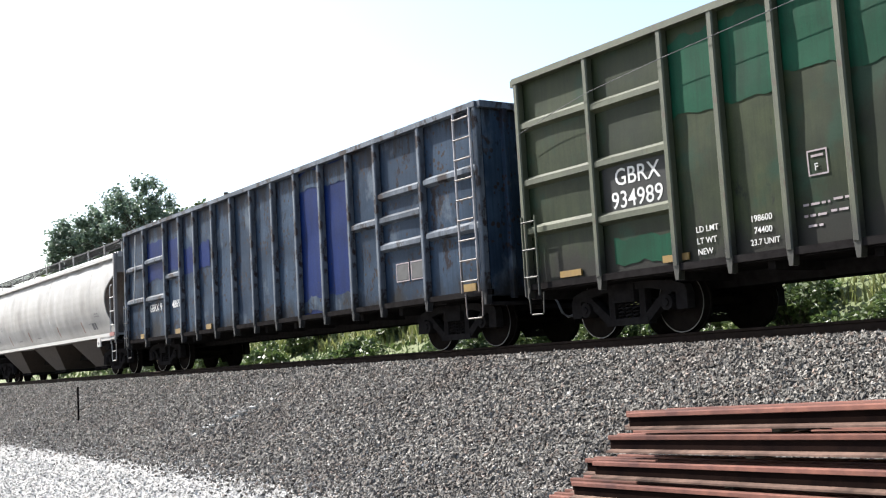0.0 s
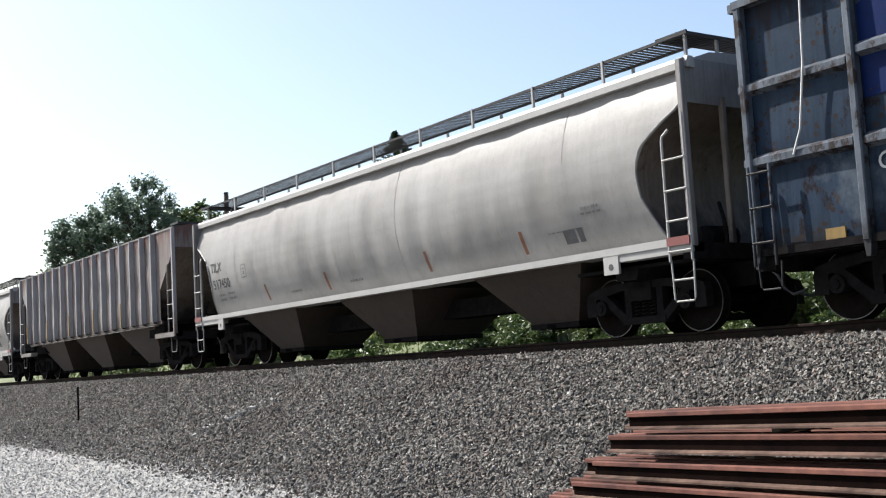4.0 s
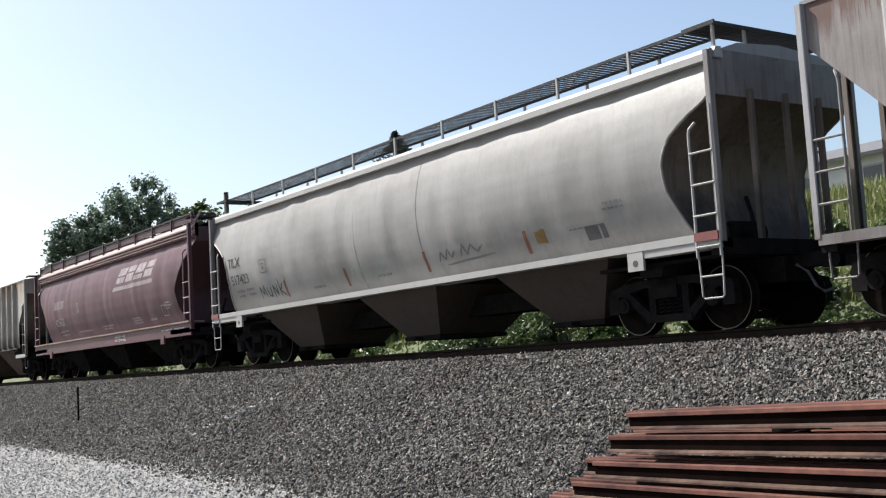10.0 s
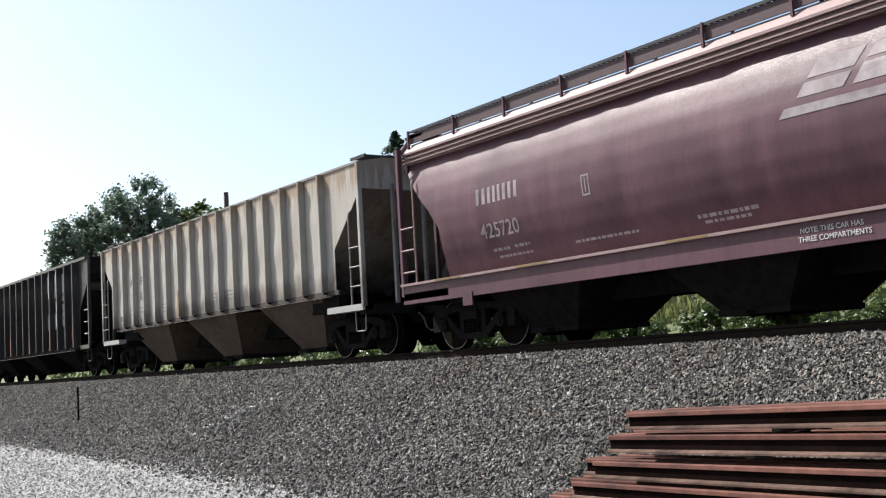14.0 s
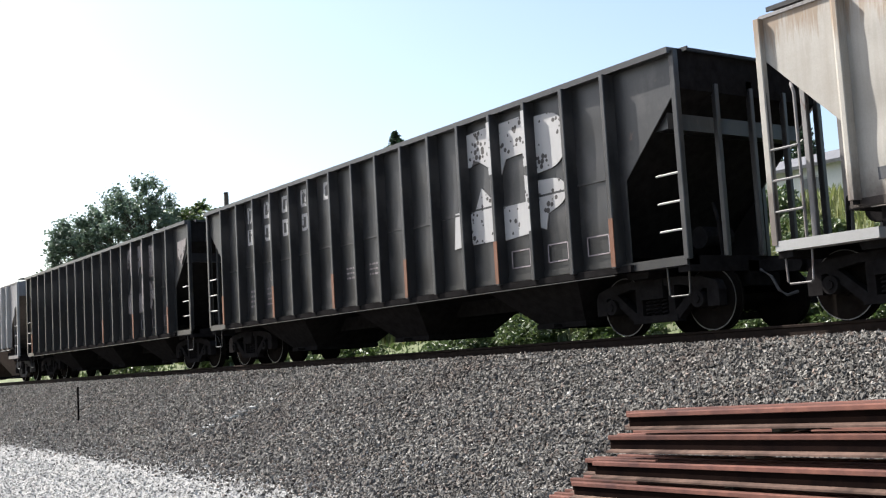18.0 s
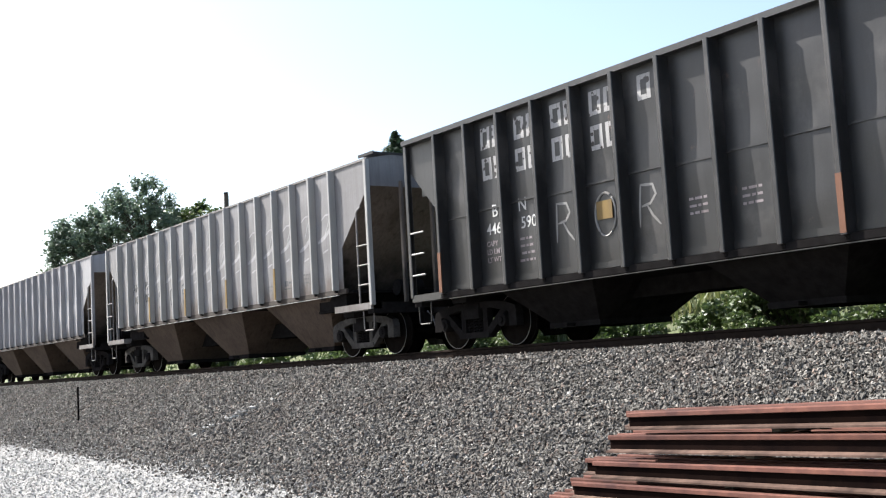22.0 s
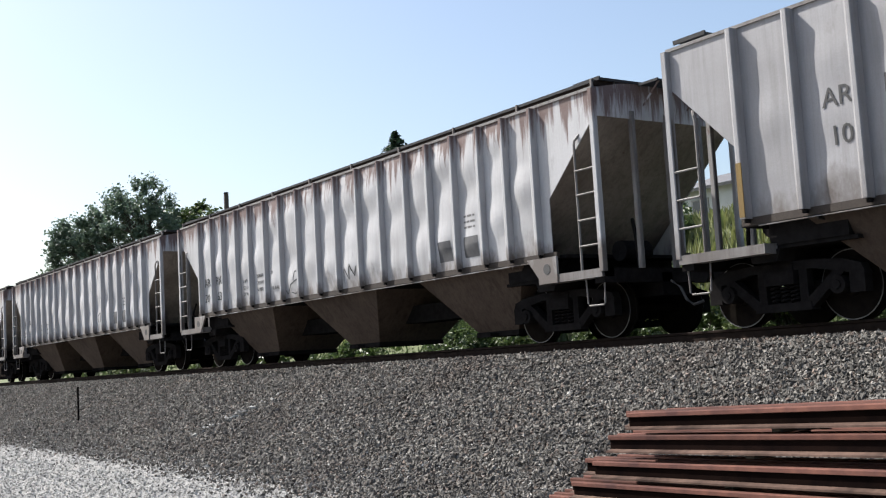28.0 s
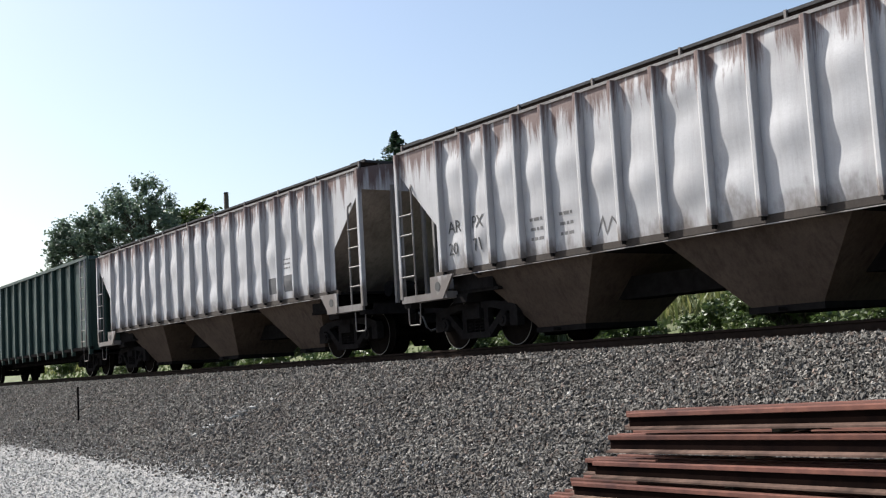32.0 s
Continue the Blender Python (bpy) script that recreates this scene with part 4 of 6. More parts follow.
def start_car(name, label, front, rear, truck_in, low=0.62):
    """An empty at the car's middle on the rails, with its running gear. Returns the car and its half length."""
    car = new(name)
    tagged(car, label, "freight car", "cars of the freight train")
    half = (front - rear) / 2
    CARS.append((car, (front + rear) / 2))
    for s in (-1, 1):
        add_truck(car, s * (half - truck_in), "lit_side_frame" if "scrawls" in label else "side_frame")
        part("coupler", TRUCK["coupler"], None, car, at=pose(s * half, 0, 0, 0, 0, 0 if s > 0 else 180))
        part("air_hose", TRUCK["air_hose"], None, car, at=pose(s * half, 0, 0, 0, 0, 0 if s > 0 else 180))
        q = s * (half - truck_in)
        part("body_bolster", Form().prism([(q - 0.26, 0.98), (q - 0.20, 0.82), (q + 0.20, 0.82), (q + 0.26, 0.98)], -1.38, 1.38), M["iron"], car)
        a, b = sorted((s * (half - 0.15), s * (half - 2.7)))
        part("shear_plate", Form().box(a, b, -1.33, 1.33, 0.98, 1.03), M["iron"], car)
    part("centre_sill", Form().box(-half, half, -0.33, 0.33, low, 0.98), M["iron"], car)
    return car, half


CARS = []


# ---- pieces that the cars share ----
def buckle(x0, x1, z0, z1, bulge, seed):
    """How far a panel between two ribs stands out at x, z."""
    rng = random.Random(seed)
    ph, amp = rng.uniform(0, 6), rng.uniform(0.6, 1.3)

    def out(x, z):
        u, w = min(1, max(0, (x - x0) / (x1 - x0))), min(1, max(0, (z - z0) / (z1 - z0)))
        edge = math.sin(math.pi * u) * min(1, 6 * w, 6 * (1 - w))
        return bulge * edge * (0.55 + 0.45 * amp * math.sin(ph + w * 9.5) + 0.2 * math.sin(ph * 3 + w * 21))
    return out


def wavy_panel(x0, x1, z0, z1, bulge, seed, y=SIDE, cols=8, rows=22, out=None):
    """A thin steel panel between two ribs, bulged between them and buckled a little."""
    fm = Form()
    out = out or buckle(x0, x1, z0, z1, bulge, seed)
    for layer in (0, 0.012):
        for j in range(rows + 1):
            for i in range(cols + 1):
                x, z = x0 + (x1 - x0) * i / cols, z0 + (z1 - z0) * j / rows
                fm.v.append((x, y - out(x, z) + layer, z))
    n, m = cols + 1, (cols + 1) * (rows + 1)
    for j in range(rows):
        for i in range(cols):
            a = j * n + i
            fm.f += [(a, a + 1, a + n + 1, a + n), (m + a, m + a + n, m + a + n + 1, m + a + 1)]
    return fm


def skin_of(xs, outs, y):
    """The skin of a side made of panels between the places xs."""
    def skin(x, z):
        for k in range(len(xs) - 1):
            if xs[k] <= x <= xs[k + 1]:
                return y - outs[k](x, z)
        return y
    return skin


def ladder(car, x0, x1, y, z0, z1, steps, material, bend=0.0, worn=None, inner=True):
    """Two stiles and rungs on the side of a car."""
    lad = part("ladder", Form().chamfered(x0 - 0.02, x0 + 0.02, y - 0.022, y + 0.022, z0, z1), material, car, "steel ladder at the car's end")
    if bend and inner:
        s = 1 if x1 > x0 else -1
        part("stile", Form().tube([(x1, y, z0), (x1, y, z1 - bend), (x1 - 0.02 * s, y, z1 - bend + 0.07), (x1 - 0.08 * s, y + 0.06, z1 - bend + 0.16)], 0.021, 6), material, lad)
    elif inner:
        part("stile", Form().chamfered(x1 - 0.02, x1 + 0.02, y - 0.022, y + 0.022, z0, z1), material, lad)
    rung = Form().tube([(min(x0, x1), 0, 0), (max(x0, x1), 0, 0)], 0.016, 6).mesh("rung", worn or material)
    for z in steps:
        part("rung", rung, None, lad, at=pose(0, y - 0.02, z))
    return lad


def stirrup(car, x0, x1, y, z0, z1, material):
    part("step", Form().tube([(x0, y, z1), (x0 + 0.02, y, z0 + 0.03), (x0 + 0.05, y, z0), (x1 - 0.05, y, z0), (x1 - 0.02, y, z0 + 0.03), (x1, y, z1)], 0.014, 6), material, car, "bent steel foot step")


def brake_wheel(car, x, y, z):
    ring = [(x, y + 0.27 * math.cos(k * math.tau / 20), z + 0.27 * math.sin(k * math.tau / 20)) for k in range(21)]
    wheel = part("brake_wheel", Form().tube(ring, 0.016, 6), M["iron"], car)
    fm = Form()
    for k in range(5):
        a = k * math.tau / 5
        fm.tube([(x, y, z), (x, y + 0.27 * math.cos(a), z + 0.27 * math.sin(a))], 0.012, 5)
    part("spoke", fm, M["iron"], wheel)


def bays(car, half, count, inset, z_top, z_low, material, wide=1.42):
    """Discharge hoppers under the body: tapering funnels with a sliding gate, and the dark ridge sheets between them."""
    span = (2 * half - 2 * inset) / count
    w = 0.58
    for k in range(count):
        m = -half + inset + (k + 0.5) * span
        r = min(w + (z_top - z_low) * 0.95, span / 2)
        top = [(m - r, -wide), (m + r, -wide), (m + r, wide), (m - r, wide)]
        low = [(m - w, -0.78), (m + w, -0.78), (m + w, 0.78), (m - w, 0.78)]
        fm = Form().add([(x, y, z_top) for x, y in top] + [(x, y, z_low) for x, y in low],
                        [(0, 1, 5, 4), (1, 2, 6, 5), (2, 3, 7, 6), (3, 0, 4, 7), (4, 5, 6, 7), (3, 2, 1, 0)])
        bay = part("hopper_bay", fm, material, car, "grimy tapering discharge hopper")
        part("gate", Form().box(m - w - 0.05, m + w + 0.05, -0.82, 0.82, z_low - 0.07, z_low + 0.02).tube([(m, -1.0, z_low - 0.03), (m, 1.0, z_low - 0.03)], 0.03), M["iron"], bay)
    part("body_floor", Form().box(-half + 1.0, half - 1.0, -wide, wide, z_top - 0.005, z_top + 0.05), M["iron"], car)


def end_gear(car, half, s, z_top, z_break, z_sill, mat_body, mat_trim, slope_in, z_floor=1.05, platform=None, depth=1.5, wide=1.5, low_wide=1.505, slope=True, corner=None):
    """The open end of a hopper: upper panel, slope sheet, corner posts, end posts and the end platform."""
    x = s * half
    fm = Form().box(min(x, x - 0.02 * s), max(x, x - 0.02 * s), -wide, wide, z_break, z_top)
    part("end_panel", fm, M["iron"] if mat_body is M["coal"] else mat_body, car)
    a = [(x - 0.015 * s, -wide - 0.005, z_break), (x - 0.015 * s, wide + 0.005, z_break), (x - slope_in * s, low_wide, z_floor + 0.2), (x - slope_in * s, -low_wide, z_floor + 0.2)]
    if slope:
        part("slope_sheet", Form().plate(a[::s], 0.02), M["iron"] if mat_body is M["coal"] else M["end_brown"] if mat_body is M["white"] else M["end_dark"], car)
    for y in (-1.56, 1.56):
        part("corner_post", Form().chamfered(x - 0.05, x + 0.05, y - 0.05, y + 0.05, z_floor - 0.05, z_top - 0.04), corner or mat_trim, car)
    for y in (-0.75, 0.0, 0.75):
        part("end_post", Form().chamfered(x - 0.045, x + 0.045, y - 0.04, y + 0.04, z_floor, z_break + 0.12), M["grimy"] if mat_body in (M["white"], M["pale"], M["cream"]) else mat_body if mat_body in (M["coal"], M["maroon_shaded"]) else M["end_dark"], car)
    part("end_sill", Form().box(min(x, x - 0.22 * s), max(x, x - 0.22 * s), -1.55, 1.55, z_floor - 0.22, z_floor), M["iron"], car)
    p0, p1 = x - depth * s, x
    part("side_platform", Form().box(min(p0, p1), max(p0, p1), -1.60, -1.35, z_floor - 0.13, z_floor), platform or mat_trim, car)
    part("side_platform", Form().box(min(p0, p1), max(p0, p1), 1.35, 1.60, z_floor - 0.13, z_floor), platform or mat_trim, car)
    # piping and a brake cylinder behind the posts
    part("brake_pipe", Form().tube([(x - 0.3 * s, -0.5, 0.95), (x - 0.35 * s, -0.5, 1.6), (x - 0.6 * s, -0.3, 1.9)], 0.03).disc(x - 0.75 * s, -0.5, 0.1, 1.4, 0.17, n=14), M["iron"], car)
    if s < 0:
        brake_wheel(car, x - 0.1, 0.62, 2.2)


def closed_end(car, half, s, inset, bow, z0, z1, material, rows=18, cols=10):
    """The sheet that closes a bowed body: it runs from one side's cut edge to the other's."""
    fm = Form()
    for layer in (0.0, 0.015):
        for j in range(rows + 1):
            z = z0 + (z1 - z0) * j / rows
            for i in range(cols + 1):
                fm.v.append((s * (half - inset(z) - 0.012 - layer), (bow(z) - 0.012) * (2 * i / cols - 1), z))
    n, m = cols + 1, (cols + 1) * (rows + 1)
    for j in range(rows):
        for i in range(cols):
            a = j * n + i
            q = [(a, a + 1, a + n + 1, a + n), (m + a, m + a + n, m + a + n + 1, m + a + 1)]
            fm.f += q if s > 0 else [t[::-1] for t in q]
    part("slope_sheet", fm, material, car, smooth=True)


def end_step(car, x, z, s, material):
    """A small grating step on two brackets, out beyond the roof's end."""
    a, b = sorted((x, x + 0.42 * s))
    step = part("end_step", Form().box(a, b, -0.55, -0.52, z - 0.02, z + 0.02).box(a, b, 0.52, 0.55, z - 0.02, z + 0.02), M["mesh"], car, "small steel grating step at the roof's end")
    for k in range(7):
        part("slat", STEP_SLAT, None, step, at=pose(x + s * (0.03 + 0.06 * k), 0, z))
    for y in (-0.5, 0.5):
        part("bracket", Form().tube([(x + 0.4 * s, y, z - 0.02), (x + 0.02 * s, y, z - 0.34)], 0.018, 5), material, step)


STEP_SLAT = Form().box(-0.016, 0.016, -0.52, 0.52, -0.012, 0.012).mesh("slat", M["mesh"])


def ribbed_hopper(name, label, front, rear, ribs, body, trim, z_top=4.0, z_break=3.42, z_sill=1.42, bulge=0.025, covered=True, bay_mat=None, cut=1.2, rail_walk=False,
                  seam=None, platform=None, stripe=None, truck_in=1.3, rib_deep=0.15, bracket=False, chord=0.03, z_low=0.25, tall_ladder=False):
    """A hopper car with flat ribbed sides, cut away at its ends over the trucks."""
    car, half = start_car(name, label, front, rear, truck_in)
    mid = (front + rear) / 2
    xs = [r - mid for r in ribs]
    zb = z_top - 0.04
    # side panels between the ribs; the two end panels have their lower corner cut off
    outs = [buckle(xs[k], xs[k + 1], z_sill, zb, bulge, hash_of(name, k)) for k in range(len(xs) - 1)]
    for k, out in enumerate(outs):
        part("side_panel", wavy_panel(xs[k], xs[k + 1], z_sill, zb, bulge, 0, out=out), body, car, smooth=True)
    SURFACE[car.name] = skin_of(xs, outs, SIDE)
    for s, x in ((-1, xs[0]), (1, xs[-1])):
        tip = s * (half - 0.02)
        inner = s * (half - cut)
        line = [(x, zb), (tip, zb), (tip, z_break), (inner, 2.28), (inner, z_sill), (x, z_sill)]
        line = line if abs(inner) > abs(x) else [(x, zb), (tip, zb), (tip, z_break), (x, 2.28 + (z_break - 2.28) * max(0, abs(x) - abs(inner)) / cut)]
        part("end_side_panel", Form().prism(line if s < 0 else line[::-1], SIDE - 0.004, SIDE + 0.012), body, car)
    part("far_side", Form().prism([(-half, zb), (half, zb), (half, z_break), (half - cut, 2.28), (half - cut, z_sill), (-half + cut, z_sill), (-half + cut, 2.28), (-half, z_break)], 1.52, 1.535), body, car)
    d = rib_deep
    section = [(-0.060, 0.0), (-0.054, -d + 0.02), (-0.018, -d), (0.034, -d), (0.044, -d + 0.012), (0.046, 0.0)]
    rib = Form().add([(a, c, z) for z in (z_sill - 0.02, z_top - (0.09 if body is M["coal"] else 0.045)) for a, c in section],
                     [tuple(range(5, -1, -1)), tuple(range(6, 12))] + [(i, (i + 1) % 6, 6 + (i + 1) % 6, 6 + i) for i in range(6)][::1]).mesh("rib", trim)
    foot = Form().chamfered(-0.03, 0.03, -d + 0.06, -0.02, z_sill - 0.07, z_sill - 0.02, 0.01).mesh("rib_foot", M["iron"])
    for x in xs:
        part("rib", rib, None, car, at=pose(x, SIDE, 0))
        part("rib", rib, None, car, at=pose(x, 1.53 + rib_deep, 0))
        part("rib_foot", foot, None, car, at=pose(x, SIDE, 0))
    for k in stripe or ():
        part("marker_stripe", Form().box(xs[k] - 0.044, xs[k] + 0.044, SIDE - rib_deep - 0.003, SIDE - rib_deep + 0.02, z_sill + 0.0, z_sill + 0.72), M["orange"] if body is M["coal"] else M["yellow"], car, "painted marker on a rib")
    for y0, y1 in ((SIDE - chord, SIDE + 0.05), (1.47, 1.53 + chord)):
        part("top_chord", Form().box(-half, half, y0, y1, z_top - (0.09 if body is M["coal"] else 0.045), z_top), body if body is M["coal"] else M["grimy"], car)
        # sills are dark; on coal cars the chord's shadow is in the black
        part("side_sill", Form().box(-half + cut - 0.1, half - cut + 0.1, y0 + 0.02 if y0 < 0 else y0, y1 if y0 < 0 else y1 - 0.02, z_sill - 0.1, z_sill), M["iron"] if body is M["coal"] else M["soot"], car)
        part("sill_lip", Form().box(-half + cut + 0.2, half - cut - 0.2, y0 - 0.01 if y0 < 0 else y1 - 0.02, y0 + 0.03 if y0 < 0 else y1 + 0.01, z_sill - 0.13, z_sill - 0.116), trim, car)
    # added black filler: stands for the shade in the gap above each truck
    for s in (-1, 1):
        a, b = sorted((s * (half - 1.4), s * (half - 2.6)))
        part("hopper_skirt", Form().box(a, b, -1.36, 1.36, 1.03, z_sill - 0.1), M["iron"], car)
    gear = M["coal"] if body is M["coal"] else M["grimy"]
    for s in (-1, 1):
        end_gear(car, half, s, z_top, z_break, z_sill, body, body if body is M["coal"] else trim, (z_break - 1.25) * cut / (z_break - 2.28), platform=platform or gear)
        x0, x1 = s * (half - 0.03), s * (half - 0.47)
        ladder(car, x0, x1, -1.57, 1.02, 3.12 if tall_ladder else 2.98, [1.42, 1.82, 2.22] + ([2.6] if tall_ladder else []), gear, bend=0.1, worn=M["rung"] if body is M["coal"] else None, inner=body is not M["coal"])
        stirrup(car, s * half - 0.42 * (s > 0) - 0.06 * s, s * half + 0.42 * (s < 0) - 0.06 * s, -1.5, 0.5, 0.95, gear)
        if bracket:
            q = s * (half - cut)
            tri = [(q + 0.18 * s, z_sill - 0.08), (q - 0.55 * s, z_sill - 0.08), (q - 0.2 * s, 0.92), (q + 0.18 * s, 0.92)]
            jack = part("jacking_bracket", Form().prism(tri if s < 0 else tri[::-1], -1.62, -1.58), trim, car)
            part("hole", Form().disc(q - 0.06 * s, -1.626, -1.619, 1.15, 0.085, n=14), M["ink"], jack)
    # inside funnel floor keeps daylight out from below
    bays(car, half, 3, 1.35, z_sill - 0.1, z_low, bay_mat or M["under"])
    if covered:
        roof = [(-1.55, z_top - 0.02), (-0.9, z_top + 0.10), (0, z_top + 0.16), (0.9, z_top + 0.10), (1.55, z_top - 0.02)]
        part("roof", Form().extrude_x(roof[::-1], -half + 0.02, half - 0.02), body, car)
        for x in np.linspace(-half + 1.6, half - 1.6, 9):
            part("hatch", Form().box(x - 0.55, x + 0.55, -0.38, 0.38, z_top + 0.12, z_top + 0.24), trim, car)
        y0 = -1.45 if rail_walk else -0.62
        zw = z_top + (0.085 if rail_walk else 0.06)
        walkway(car, -half + (0.05 if rail_walk else 0.0), half - 0.05, y0, y0 + 0.42, zw, trim, 1.75, solid=M["rail"] if rail_walk else None)
        for s in (-1, 1):
            cross_walk(car, s * (half - 0.3), zw + 0.05, s)
            end_step(car, s * (half + 0.01), zw + 0.02, s, trim)
    else:
        part("end_cap", Form().box(-half, half, -0.06, 0.06, z_top - 0.5, z_top - 0.35), body, car)
        part("interior", Form().box(-half + 0.3, half - 0.3, -1.45, 1.45, 2.9, 3.2), M["coal"], car)
        for s in (-1, 1):
            cross_walk(car, s * (half - 0.2), z_top - 0.02, s)
    if seam:
        for k in range(len(xs) - 1):
            part("seam_bar", Form().box(xs[k] + 0.06, xs[k + 1] - 0.06, SIDE - 0.035, SIDE, seam + 0.02 * (k % 3), seam + 0.035 + 0.02 * (k % 3)), body, car)
            part("foot_plate", Form().box(xs[k] + 0.05, xs[k + 1] - 0.05, SIDE - 0.03, SIDE, z_sill + 0.02, z_sill + 0.12), body, car)
    return car, half, xs


def hash_of(name, k):
    return sum(ord(c) for c in name) * 31 + k * 101 + len(CARS) * 977


def walkway(car, x0, x1, y0, y1, z, material, spacing=1.75, legs=0.0, solid=None):
    """An open grating walkway on the roof: two edge bars, close slats, short legs."""
    walk_ob = part("walkway", Form().box(x0, x1, y0 - 0.012, y0 + 0.012, z, z + 0.045).box(x0, x1, y1 - 0.012, y1 + 0.012, z, z + 0.045), M["mesh"], car, "dark open steel grating walkway")
    fm = Form()
    n = int((x1 - x0) / 0.11) if not solid else 0
    if solid:
        part("running_board", Form().box(x0, x1, y0 + 0.012, y1 - 0.012, z - 0.05, z + 0.03), solid, walk_ob, "rusty solid running board")
    for k in range(n):
        x = x0 + (x1 - x0) * k / n
        fm.add([(x, y0, z + 0.04), (x + 0.092, y0, z + 0.04), (x + 0.092, y1, z + 0.04), (x, y1, z + 0.04)], [(0, 1, 2, 3)])
    if n:
        part("grating", fm, M["mesh"], walk_ob)
    leg = Form().box(-0.02, 0.02, -0.02, 0.02, -max(legs, 0.14), 0.05).mesh("leg", material)
    for k in range(int((x1 - x0) / spacing) + 1):
        x = x0 + 0.03 + k * (x1 - x0 - 0.06) / int((x1 - x0) / spacing)
        for y in (y0 - 0.015, y1 + 0.015):
            part("leg", leg, None, walk_ob, at=pose(x, y, z))


SLAT = Form().box(-0.0125, 0.0125, -1.35, 1.35, 0, 0.03).mesh("slat", M["mesh"])


def cross_walk(car, x, z, s):
    frame_bars = part("cross_walk", Form().box(x - 0.3, x + 0.3, -1.38, -1.35, z - 0.02, z + 0.04).box(x - 0.3, x + 0.3, 1.35, 1.38, z - 0.02, z + 0.04).box(x + 0.27, x + 0.3, -1.35, 1.35, z - 0.02, z + 0.01), M["mesh"], car, "steel grating step across the car's end")
    for k in range(9):
        part("slat", SLAT, None, frame_bars, at=pose(x - 0.26 + 0.065 * k, 0, z))


def dent_at(x, z, half, side):
    """How far a big smooth sheet is dented at x, z."""
    return 0.022 * noise.noise((x * 0.75, z * 0.5, half + side)) + 0.022 * noise.noise((x * 2.2, z * 0.4, half)) + 0.016 * noise.noise((x * 1.2, z * 0.22, half + 3)) + 0.045 * max(0, noise.noise((x * 1.3 + z * 0.25, z * 0.45, half + 7)) - 0.22)


def curved_side(half, z0, z1, side, inset, bow, rows=32, cols=150):
    """A bowed tank side whose ends are cut along the slope sheets."""
    fm = Form()
    for layer in (0.0, 0.015):
        for j in range(rows + 1):
            z = z0 + (z1 - z0) * j / rows
            reach = half - inset(z)
            for i in range(cols + 1):
                x = -reach + 2 * reach * i / cols
                dent = dent_at(x, z, half, side) if 0 < j < rows else 0
                fm.v.append((x, side * (bow(z) - layer + dent), z))
    n, m = cols + 1, (cols + 1) * (rows + 1)
    for j in range(rows):
        for i in range(cols):
            a = j * n + i
            q = [(a, a + 1, a + n + 1, a + n), (m + a, m + a + n, m + a + n + 1, m + a + 1)]
            fm.f += q if side < 0 else [t[::-1] for t in q]
    return fm


